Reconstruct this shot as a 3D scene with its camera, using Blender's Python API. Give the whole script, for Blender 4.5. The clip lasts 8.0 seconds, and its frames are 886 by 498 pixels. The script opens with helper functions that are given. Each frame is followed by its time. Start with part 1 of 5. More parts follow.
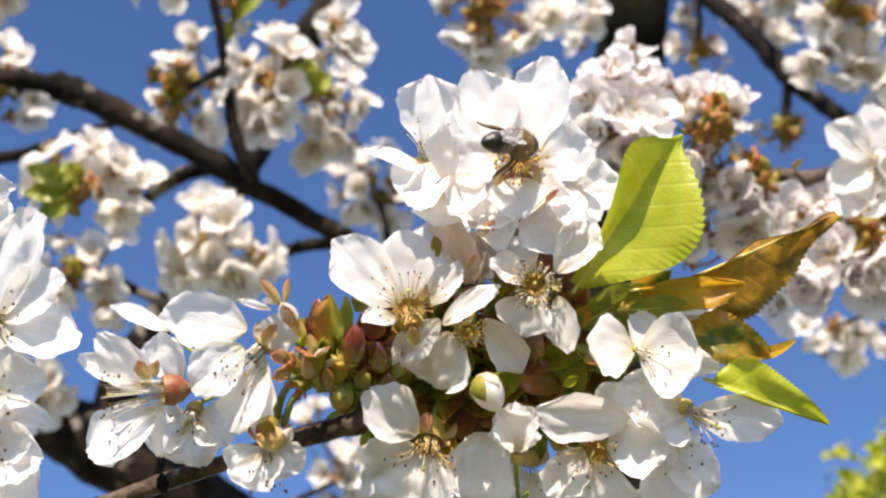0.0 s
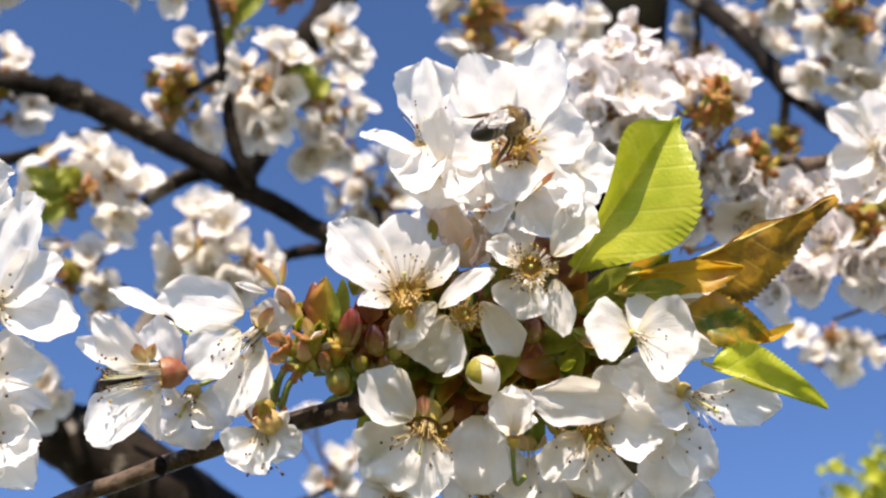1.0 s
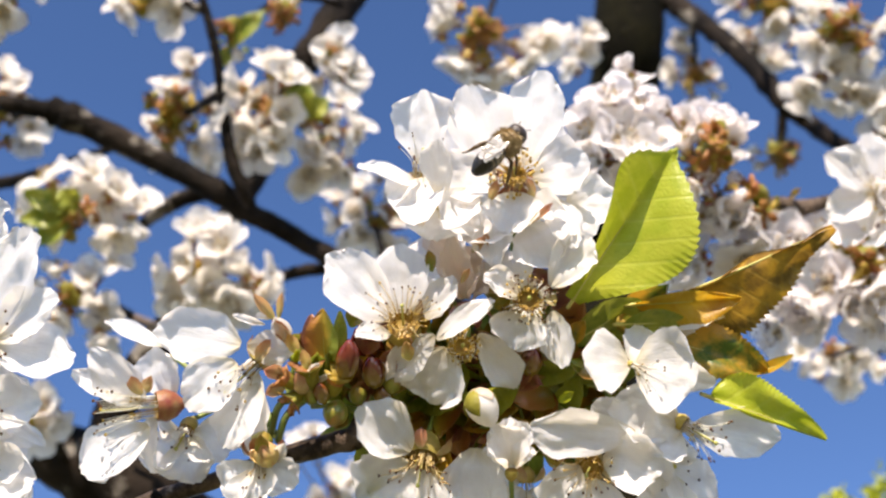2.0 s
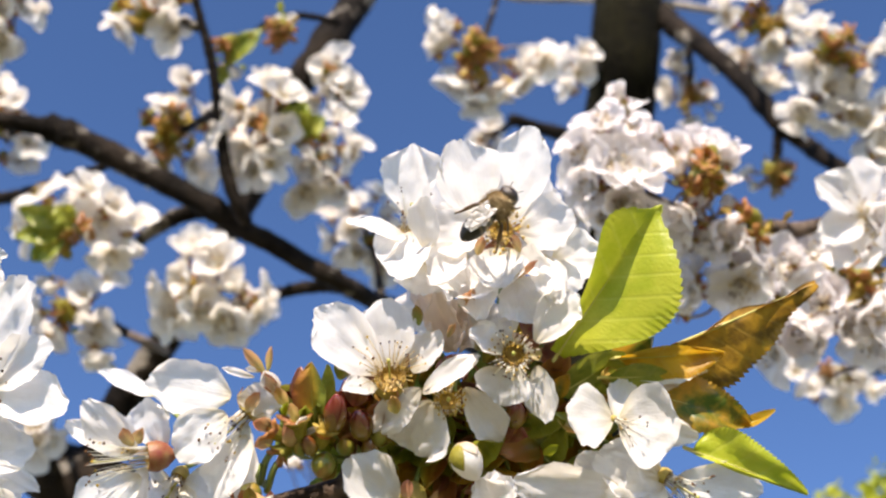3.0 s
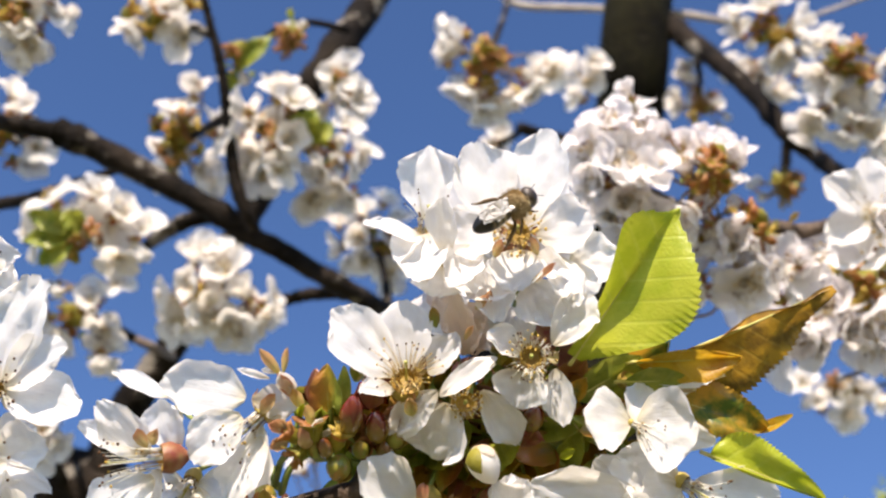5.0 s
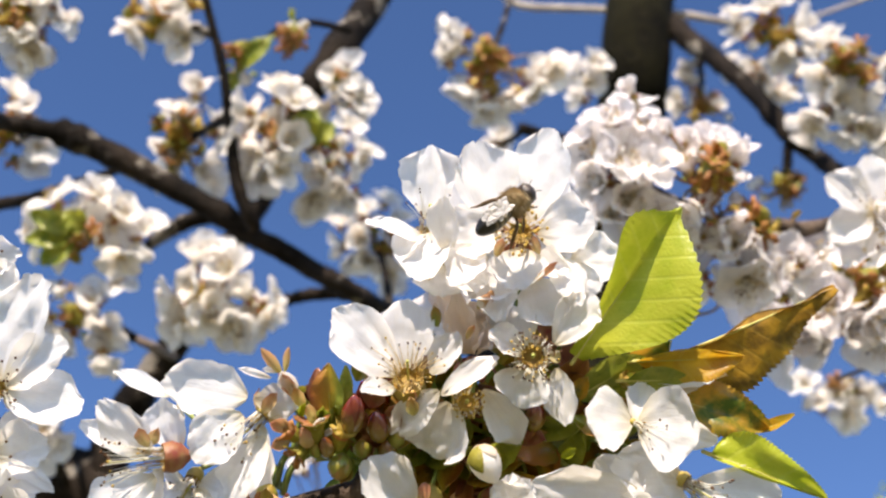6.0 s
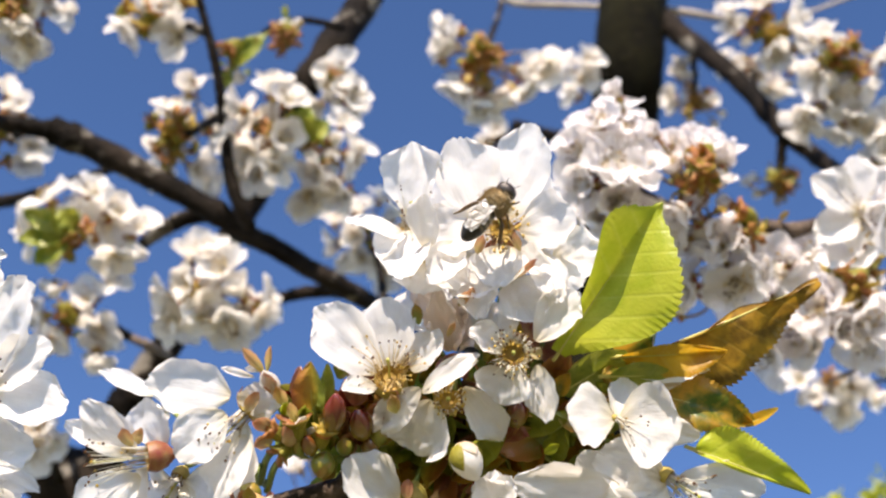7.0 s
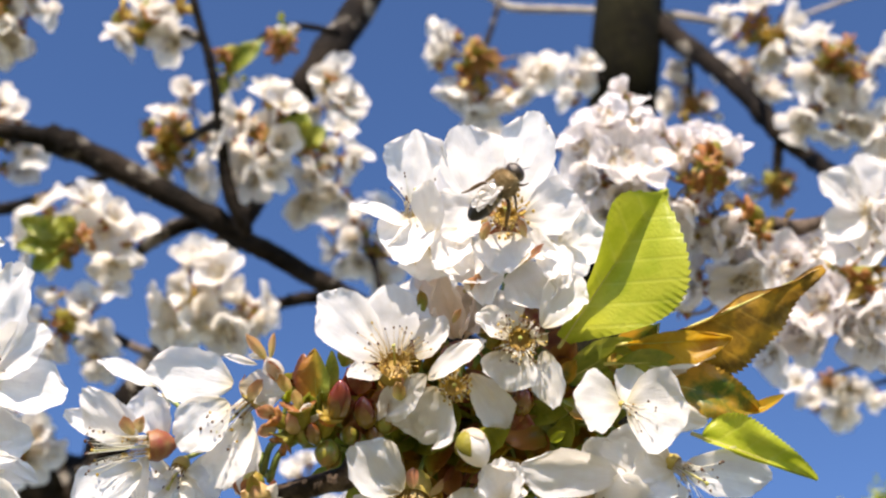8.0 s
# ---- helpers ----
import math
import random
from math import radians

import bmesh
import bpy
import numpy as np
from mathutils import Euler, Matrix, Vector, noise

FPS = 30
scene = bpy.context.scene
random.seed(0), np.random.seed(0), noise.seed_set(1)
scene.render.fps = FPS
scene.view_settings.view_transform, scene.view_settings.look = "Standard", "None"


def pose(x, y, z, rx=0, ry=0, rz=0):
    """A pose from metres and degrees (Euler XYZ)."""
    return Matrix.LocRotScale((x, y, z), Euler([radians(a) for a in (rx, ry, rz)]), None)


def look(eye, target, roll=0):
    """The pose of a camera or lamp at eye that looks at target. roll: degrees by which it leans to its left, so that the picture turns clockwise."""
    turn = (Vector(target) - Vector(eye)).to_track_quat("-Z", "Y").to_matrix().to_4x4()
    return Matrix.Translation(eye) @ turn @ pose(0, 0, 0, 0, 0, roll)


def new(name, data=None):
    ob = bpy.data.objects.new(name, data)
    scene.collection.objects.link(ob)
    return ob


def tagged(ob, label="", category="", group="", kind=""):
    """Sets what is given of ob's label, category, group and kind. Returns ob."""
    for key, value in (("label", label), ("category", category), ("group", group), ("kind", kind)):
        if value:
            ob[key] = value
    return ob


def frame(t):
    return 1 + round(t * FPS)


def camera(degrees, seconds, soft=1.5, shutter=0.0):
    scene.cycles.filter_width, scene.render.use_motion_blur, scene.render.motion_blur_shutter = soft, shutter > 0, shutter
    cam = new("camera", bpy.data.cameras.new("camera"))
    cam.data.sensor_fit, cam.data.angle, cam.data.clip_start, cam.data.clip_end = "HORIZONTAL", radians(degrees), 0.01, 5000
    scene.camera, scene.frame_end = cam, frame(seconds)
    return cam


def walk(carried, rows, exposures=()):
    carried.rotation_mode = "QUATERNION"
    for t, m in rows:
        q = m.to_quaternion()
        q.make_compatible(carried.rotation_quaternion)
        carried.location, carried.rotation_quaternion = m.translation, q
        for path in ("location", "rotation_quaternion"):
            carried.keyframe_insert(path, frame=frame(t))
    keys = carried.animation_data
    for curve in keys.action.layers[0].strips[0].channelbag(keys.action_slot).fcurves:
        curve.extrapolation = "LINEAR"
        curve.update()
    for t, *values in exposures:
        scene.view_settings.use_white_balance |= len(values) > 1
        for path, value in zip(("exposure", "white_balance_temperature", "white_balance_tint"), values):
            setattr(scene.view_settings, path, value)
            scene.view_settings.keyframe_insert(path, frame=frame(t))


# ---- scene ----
D0 = 0.240            # metres from the first eye to the blossom in focus
GRID = 2154.0         # steps of the placing grid per unit of slope
TILT, EYE = 40.0, 1.70
CAM = [
    (0, 0.000, 0.000, 0.000),
    (0.5, 0.108, 0.019, 0.023),
    (1, 0.316, -0.279, -0.412),
    (2.5, 1.662, 0.303, 0.011),
    (3, 2.055, 0.077, -0.430),
    (3.5, 2.338, 0.084, -0.461),
    (4, 2.281, 0.258, -0.195),
    (4.5, 2.382, -0.352, -0.579),
    (6, 2.442, -0.634, -0.532),
    (6.5, 2.434, -0.578, -0.833),
    (7, 2.312, -0.283, -0.561),
    (7.5, 2.440, -0.120, -0.586),
    (8, 2.542, 0.068, -0.406),
]
cam = camera(40.0, 8.0, soft=2.35)
cam.data.dof.use_dof, cam.data.dof.focus_distance, cam.data.dof.aperture_fstop = True, D0 - 0.004, 26.0
walk(cam, [(t, pose(0, 0, EYE, 90 + TILT + rx, ry, rz)) for t, rx, ry, rz in CAM], [(0.0, 1.07, 7350, 16.0), (8.0, 1.07, 7350, 16.0)])
VIEW = pose(0, 0, EYE, 90 + TILT, 0, 0)     # the space in which the branches are laid out

# ---- world, sun, exposure ----
TO_SUN = Vector((-0.12, -0.78, 0.61)).normalized()
sky_world = bpy.data.worlds.new("sky")
sky_world.use_nodes = True
scene.world = sky_world
sky = sky_world.node_tree.nodes.new("ShaderNodeTexSky")
sky.sky_type, sky.sun_disc = "NISHITA", False
sky.sun_elevation, sky.sun_rotation = math.asin(TO_SUN.z), math.atan2(TO_SUN.x, TO_SUN.y)
sky.altitude, sky.air_density, sky.dust_density, sky.ozone_density = 2000.0, 0.9, 0.0, 3.5
sky_back = sky_world.node_tree.nodes["Background"]
sky_back.inputs["Strength"].default_value = 0.120
deep = sky_world.node_tree.nodes.new("ShaderNodeHueSaturation")
deep.inputs["Saturation"].default_value = 1.14
deep.inputs["Hue"].default_value = 0.505
sky_world.node_tree.links.new(sky.outputs[0], deep.inputs["Color"])
sky_world.node_tree.links.new(deep.outputs[0], sky_back.inputs["Color"])
sun = new("sun", bpy.data.lights.new("sun", "SUN"))
sun.data.energy, sun.data.angle, sun.data.color = 4.7, radians(0.53), (1.0, 0.94, 0.85)
sun.matrix_world = look(TO_SUN * 30, (0, 0, 0))


# ---- materials ----
def material(name, build):
    m = bpy.data.materials.new(name)
    m.use_nodes = True
    t = m.node_tree
    t.nodes.clear()
    out = t.nodes.new("ShaderNodeOutputMaterial")
    t.links.new(build(Nodes(t)), out.inputs["Surface"])
    return m


class Nodes:
    """Short calls that add nodes to one tree and return their output sockets."""

    def __init__(self, tree):
        self.t = tree

    def put(self, kind, out, inputs, **props):
        n = self.t.nodes.new(kind)
        for k, v in props.items():
            if k == "blend":
                n.blend_type = v
            elif k == "dtype":
                n.data_type = v
            elif k == "op":
                n.operation = v
            elif k == "dist":
                n.distance = v
            elif k == "feature":
                n.feature = v
            elif k == "bands":
                n.bands_direction = v
        for k, v in inputs.items():
            if isinstance(v, bpy.types.NodeSocket):
                self.t.links.new(v, n.inputs[k])
            else:
                n.inputs[k].default_value = v
        return n.outputs[out]

    def coord(self, which="Object"):
        return self.put("ShaderNodeTexCoord", which, {})

    def scaled(self, vec, s, loc=(0, 0, 0)):
        return self.put("ShaderNodeMapping", 0, {"Vector": vec, "Scale": s, "Location": loc})

    def noise(self, vec, scale, detail=4.0, rough=0.55, distort=0.0):
        return self.put("ShaderNodeTexNoise", 0, {"Vector": vec, "Scale": scale, "Detail": detail, "Roughness": rough, "Distortion": distort})

    def ramp(self, fac, stops):
        n = self.t.nodes.new("ShaderNodeValToRGB")
        while len(n.color_ramp.elements) < len(stops):
            n.color_ramp.elements.new(0.5)
        for e, (p, c) in zip(n.color_ramp.elements, stops):
            e.position, e.color = p, (*c, 1) if len(c) == 3 else c
        self.t.links.new(fac, n.inputs[0])
        return n.outputs[0]

    def mix(self, fac, a, b, blend="MIX"):
        n = self.t.nodes.new("ShaderNodeMix")
        n.data_type, n.blend_type = "RGBA", blend
        for i, v in ((0, fac), (6, a), (7, b)):
            if isinstance(v, bpy.types.NodeSocket):
                self.t.links.new(v, n.inputs[i])
            else:
                n.inputs[i].default_value = v if i == 0 else (*v, 1)
        return n.outputs[2]

    def math(self, op, a, b=0.0):
        return self.put("ShaderNodeMath", 0, {0: a, 1: b}, op=op)

    def bump(self, height, strength, dist):
        return self.put("ShaderNodeBump", 0, {"Height": height, "Strength": strength, "Distance": dist})

    def rand(self):
        return self.put("ShaderNodeObjectInfo", "Random", {})

    def island(self):
        return self.put("ShaderNodeNewGeometry", "Random Per Island", {})

    def skin(self, color, rough, bump=None, **more):
        d = {"Base Color": color if isinstance(color, bpy.types.NodeSocket) else (*color, 1), "Roughness": rough}
        if bump is not None:
            d["Normal"] = bump
        d.update(more)
        return self.put("ShaderNodeBsdfPrincipled", 0, d)

    def thin(self, skin, color, amount, bump=None):
        """Adds the light that shines through a thin leaf or petal."""
        d = {"Color": color if isinstance(color, bpy.types.NodeSocket) else (*color, 1)}
        if bump is not None:
            d["Normal"] = bump
        tr = self.put("ShaderNodeBsdfTranslucent", 0, d)
        return self.put("ShaderNodeMixShader", 0, {0: amount, 1: skin, 2: tr})


def make_petal(tone, glow=(1.0, 0.955, 0.86)):
    def build(n):
        o = n.coord()
        s = n.put("ShaderNodeSeparateXYZ", 0, {0: o})
        y = n.put("ShaderNodeSeparateXYZ", 1, {0: o})
        fan = n.math("DIVIDE", s, n.math("ADD", y, 0.006))
        vec = n.put("ShaderNodeCombineXYZ", 0, {0: fan, 1: n.math("MULTIPLY", y, 12.0), 2: n.rand()})
        veins = n.noise(vec, 26.0, 3.0, 0.6)
        blot = n.noise(o, 260.0, 3.0)
        fold = n.noise(o, 330.0, 1.5, 0.45)
        col = n.ramp(blot, [(0.3, tuple(c * 0.93 for c in tone)), (0.7, tone)])
        base = n.ramp(n.math("MULTIPLY", y, 62.0), [(0.0, (0.80, 0.72, 0.52)), (0.22, (1, 1, 1))])
        col = n.mix(1.0, col, base, "MULTIPLY")
        col = n.mix(n.math("MULTIPLY", n.ramp(veins, [(0.42, (0, 0, 0)), (0.56, (1, 1, 1))]), 0.07), col, (0.66, 0.62, 0.56))
        b = n.bump(n.math("ADD", n.math("MULTIPLY", veins, 0.35), n.math("ADD", n.math("MULTIPLY", fold, 0.6), n.math("MULTIPLY", blot, 0.35))), 0.34, 0.0009)
        sk = n.skin(col, 0.5, b, **{"Specular IOR Level": 0.3})
        return n.thin(sk, n.mix(1.0, col, glow, "MULTIPLY"), 0.50, b)
    return build


PETAL = material("white_petal", make_petal((0.93, 0.925, 0.935), (1.0, 0.97, 0.92)))
PETAL_COOL = material("cool_white_petal", make_petal((0.955, 0.935, 0.95), (1.0, 0.98, 0.97)))
PETAL_BLUSH = material("beige_pink_petal", make_petal((0.88, 0.77, 0.70)))
PETAL_FAR = material("white_petal_with_pink_flush", make_petal((0.93, 0.915, 0.90), (1.0, 0.97, 0.93)))


def make_soft(a, b, scale, rough=0.5, thin=0.0, spec=0.4):
    def build(n):
        o = n.coord()
        col = n.ramp(n.noise(o, scale, 4.0), [(0.32, a), (0.68, b)])
        fine = n.noise(o, scale * 7, 3.0)
        bp = n.bump(fine, 0.35, 0.0004)
        sk = n.skin(col, rough, bp, **{"Specular IOR Level": spec})
        return n.thin(sk, col, thin, bp) if thin else sk
    return build


FILAMENT = material("pale_filament", make_soft((0.78, 0.76, 0.66), (0.85, 0.82, 0.74), 300, 0.5, 0.25))
FILAMENT_AMBER = material("amber_filament", make_soft((0.62, 0.44, 0.16), (0.78, 0.64, 0.36), 300, 0.5, 0.25))
ANTHER = material("brown_anther", make_soft((0.06, 0.024, 0.008), (0.13, 0.055, 0.016), 900, 0.8))
ANTHER_GOLD = material("yellow_anther", make_soft((0.46, 0.29, 0.05), (0.62, 0.43, 0.10), 900, 0.8))
PISTIL = material("green_yellow_pistil", make_soft((0.42, 0.44, 0.10), (0.58, 0.52, 0.16), 500, 0.45, 0.1))
CUP = material("olive_flower_cup", make_soft((0.33, 0.27, 0.05), (0.54, 0.39, 0.11), 420, 0.5, 0.12))
CUP_GOLD = material("golden_flower_bowl", make_soft((0.36, 0.20, 0.03), (0.50, 0.34, 0.09), 500, 0.4, 0.2, 0.5))
CUP_RED = material("red_brown_calyx", make_soft((0.26, 0.060, 0.042), (0.33, 0.17, 0.07), 420, 0.35, 0.2))
STALK = material("green_flower_stalk", make_soft((0.14, 0.20, 0.04), (0.27, 0.31, 0.09), 260, 0.45, 0.1))


def make_scale(foot, tip, length, rough, thin, spec=0.6, fleck=(0.55, 0.16, 0.10)):
    """A bud scale that turns from one colour at its foot to another at its tip."""
    def build(n):
        o = n.coord()
        y = n.put("ShaderNodeSeparateXYZ", 1, {0: o})
        cloud = n.noise(o, 240.0, 3.0)
        at = n.math("ADD", n.math("MULTIPLY", y, 1.0 / length), n.math("MULTIPLY", n.math("SUBTRACT", cloud, 0.5), 0.9))
        col = n.ramp(at, [(0.10, foot), (0.85, tip)])
        col = n.mix(n.math("MULTIPLY", n.ramp(n.noise(o, 800.0, 2.0), [(0.58, (0, 0, 0)), (0.68, (1, 1, 1))]), 0.35), col, fleck)
        vec = n.put("ShaderNodeMapping", 0, {"Vector": o, "Scale": (1.0, 0.12, 1.0)})
        bp = n.bump(n.math("ADD", n.noise(vec, 1500.0, 2.0), n.math("MULTIPLY", cloud, 1.5)), 0.09, 0.0004)
        sk = n.skin(col, rough, bp, **{"Specular IOR Level": spec})
        return n.thin(sk, col, thin, bp)
    return build


BUD_RED = material("red_green_bud_scale", make_scale((0.20, 0.15, 0.02), (0.16, 0.022, 0.014), 0.0070, 0.10, 0.08, 1.0, (0.26, 0.10, 0.04)))
BUD_OLIVE = material("olive_bud_scale", make_scale((0.20, 0.23, 0.03), (0.38, 0.17, 0.05), 0.009, 0.3, 0.12, 0.6))
SCALE_ORANGE = material("orange_brown_scale", make_scale((0.64, 0.56, 0.20), (0.70, 0.42, 0.20), 0.006, 0.35, 0.4, 0.5))
SCALE_PINK = material("salmon_scale", make_scale((0.58, 0.46, 0.22), (0.50, 0.21, 0.12), 0.006, 0.35, 0.35, 0.6))


def build_amber(n):
    o = n.coord()
    x = n.put("ShaderNodeSeparateXYZ", 0, {0: o})
    cloud = n.noise(o, 300.0, 3.0)
    at = n.math("ADD", n.math("ADD", n.math("MULTIPLY", x, 130.0), 0.5), n.math("MULTIPLY", n.math("SUBTRACT", cloud, 0.5), 0.4))
    col = n.ramp(at, [(0.04, (0.30, 0.08, 0.04)), (0.30, (0.46, 0.20, 0.04)), (0.55, (0.52, 0.37, 0.05)), (0.78, (0.30, 0.36, 0.06))])
    bp = n.bump(n.noise(o, 1400.0, 2.0), 0.3, 0.0004)
    return n.thin(n.skin(col, 0.3, bp, **{"Specular IOR Level": 0.6}), col, 0.4, bp)


LEAF_AMBER = material("amber_and_green_young_leaf", build_amber)
STALK_RED = material("rust_flower_stalk", make_soft((0.26, 0.20, 0.06), (0.36, 0.18, 0.08), 200, 0.5, 0.2))
SCALE_FAR = material("rust_and_green_scale", make_soft((0.50, 0.25, 0.09), (0.42, 0.35, 0.07), 260, 0.5, 0.35))


SCALE_RUST = material("rust_brown_bud_scale", make_soft((0.38, 0.13, 0.05), (0.52, 0.28, 0.09), 300, 0.45, 0.4))
SCALE_OLIVE = material("olive_bud_scales", make_soft((0.20, 0.18, 0.02), (0.36, 0.32, 0.05), 300, 0.45, 0.35))
SCALE_GOLD = material("amber_bud_scale", make_soft((0.50, 0.33, 0.05), (0.60, 0.46, 0.11), 300, 0.45, 0.45))


def make_leaf(a, b, edge, thin, patch=130.0):
    def build(n):
        o = n.coord()
        x = n.put("ShaderNodeSeparateXYZ", 0, {0: o})
        y = n.put("ShaderNodeSeparateXYZ", 1, {0: o})
        ax = n.math("ABSOLUTE", x)
        v = n.put("ShaderNodeCombineXYZ", 0, {0: n.math("SUBTRACT", y, n.math("MULTIPLY", ax, 0.75)), 1: 0.0, 2: 0.0})
        ribs = n.put("ShaderNodeTexWave", 1, {"Vector": v, "Scale": 60.0, "Distortion": 1.6, "Detail": 2.0, "Detail Scale": 1.0})
        rib = n.ramp(ribs, [(0.90, (0, 0, 0)), (1.0, (1, 1, 1))])
        net = n.put("ShaderNodeTexVoronoi", 0, {"Vector": o, "Scale": 900.0}, feature="DISTANCE_TO_EDGE")
        col = n.ramp(n.noise(o, patch, 4.0), [(0.40, a), (0.58, b)])
        col = n.mix(n.math("MULTIPLY", rib, 0.16), col, edge)
        spots = n.ramp(n.noise(o, 420.0, 2.0), [(0.66, (0, 0, 0)), (0.74, (1, 1, 1))])
        col = n.mix(n.math("MULTIPLY", spots, 0.25), col, tuple(c * 0.45 for c in a))
        h = n.math("SUBTRACT", n.math("MULTIPLY", net, 1.2), n.math("MULTIPLY", rib, 0.9))
        bp = n.bump(h, 0.15, 0.0004)
        sk = n.skin(col, 0.38, bp, **{"Specular IOR Level": 0.5})
        return n.thin(sk, col, thin, bp)
    return build


LEAF_LIME = material("lime_green_leaf", make_leaf((0.38, 0.44, 0.022), (0.50, 0.53, 0.045), (0.58, 0.60, 0.13), 0.45))
LEAF_GREEN = material("fresh_green_leaf", make_leaf((0.16, 0.22, 0.02), (0.32, 0.34, 0.045), (0.44, 0.45, 0.12), 0.45))
LEAF_BRONZE = material("bronze_young_leaf", make_leaf((0.16, 0.085, 0.012), (0.46, 0.25, 0.022), (0.56, 0.38, 0.08), 0.45, 150.0))
LEAF_GOLD = material("golden_young_leaf", make_leaf((0.52, 0.27, 0.014), (0.64, 0.42, 0.035), (0.68, 0.50, 0.12), 0.55))
LEAF_MIX = material("green_leaf_turning_bronze", make_leaf((0.075, 0.12, 0.012), (0.50, 0.27, 0.025), (0.36, 0.32, 0.07), 0.40, 150.0))
RIB = material("pale_leaf_rib", make_soft((0.46, 0.46, 0.10), (0.58, 0.52, 0.18), 300, 0.45, 0.15))


def make_bark(a, b, scale, rough=0.75, sun_edge=0.63):
    def build(n):
        o = n.coord()
        big = n.noise(o, 22.0 * scale, 5.0)
        fine = n.noise(o, 160.0 * scale, 5.0, 0.65)
        mark = n.put("ShaderNodeTexVoronoi", 0, {"Vector": n.scaled(o, (1.0, 1.0, 1.0)), "Scale": 95.0 * scale})
        col = n.ramp(n.math("ADD", n.math("MULTIPLY", big, 0.6), n.math("MULTIPLY", fine, 0.4)), [(0.42, a), (0.68, b)])
        spots = n.ramp(mark, [(0.06, (1, 1, 1)), (0.16, (0, 0, 0))])
        col = n.mix(n.math("MULTIPLY", spots, 0.30), col, (0.09, 0.07, 0.05))
        # Random pale patches stand in for sunlit spots on the bark.
        sun_patch = n.ramp(n.noise(o, 30.0 * scale, 5.0, 0.66), [(sun_edge - 0.02, (0, 0, 0)), (sun_edge + 0.03, (1, 1, 1))])
        col = n.mix(n.math("MULTIPLY", sun_patch, 0.6), col, (0.32, 0.29, 0.25))
        bp = n.bump(n.math("ADD", fine, n.math("MULTIPLY", big, 1.4)), 0.8, 0.004 / scale)
        return n.skin(col, rough, bp, **{"Specular IOR Level": 0.10})
    return build


# Near-black tones carry the shade that lies on the limbs.
BARK = material("shade_dark_cherry_bark", make_bark((0.004, 0.0029, 0.0021), (0.030, 0.0215, 0.0155), 0.9, 0.75, 0.60))
# Darker copy for the trunk, its deeper shade put into the colour.
BARK_TRUNK = material("mossy_shade_dark_bark", make_bark((0.002, 0.0017, 0.0008), (0.014, 0.013, 0.004), 0.9, 0.9, 0.72))
BARK_TWIG = material("brown_twig_bark", make_bark((0.026, 0.018, 0.013), (0.180, 0.130, 0.098), 3.0, 0.42, 0.60))
# Raised bark tone that imitates full sun on the two thin twigs.
BARK_SUN = material("sunlit_twig_bark", make_bark((0.36, 0.31, 0.27), (0.66, 0.61, 0.55), 2.0, 0.4, 0.6))
BARK_PALE = material("grey_twig_bark", make_bark((0.12, 0.09, 0.075), (0.30, 0.26, 0.23), 2.0, 0.5))


def build_grass(n):
    o = n.coord()
    col = n.ramp(n.noise(o, 3.0, 6.0), [(0.3, (0.10, 0.10, 0.035)), (0.7, (0.22, 0.20, 0.09))])
    return n.skin(col, 0.9, n.bump(n.noise(o, 60.0, 4.0), 0.6, 0.03))


GRASS = material("orchard_grass", build_grass)


def build_far_leaf(n):
    col = n.ramp(n.island(), [(0.0, (0.20, 0.26, 0.015)), (0.5, (0.40, 0.44, 0.03)), (1.0, (0.56, 0.56, 0.06))])
    return n.thin(n.skin(col, 0.5), col, 0.4)


FAR_LEAF = material("spring_leaves", build_far_leaf)


# ---- mesh helpers ----
def solid(name, verts, faces, mats, index=None, smooth=True):
    me = bpy.data.meshes.new(name)
    me.from_pydata([tuple(v) for v in verts], [], faces)
    for m in mats:
        me.materials.append(m)
    if index is not None:
        me.polygons.foreach_set("material_index", index)
    me.polygons.foreach_set("use_smooth", [smooth] * len(me.polygons))
    me.update()
    return me


def part(name, me, parent, m=None, label=""):
    """Links a mesh as one object under a thing or a part."""
    ob = new(name, me)
    ob.parent = parent
    if m is not None:
        ob.matrix_basis = m
    return tagged(ob, label)


def spline(pts, per):
    """Points along a smooth line through pts (any tuples of numbers)."""
    p = [np.array(q, float) for q in pts]
    p = [2 * p[0] - p[1]] + p + [2 * p[-1] - p[-2]]
    out = []
    for i in range(1, len(p) - 2):
        for k in range(per):
            s = k / per
            a, b, c, d = p[i - 1:i + 3]
            out.append(0.5 * (2 * b + (c - a) * s + (2 * a - 5 * b + 4 * c - d) * s * s + (3 * b - a - 3 * c + d) * s ** 3))
    out.append(p[-2])
    return out


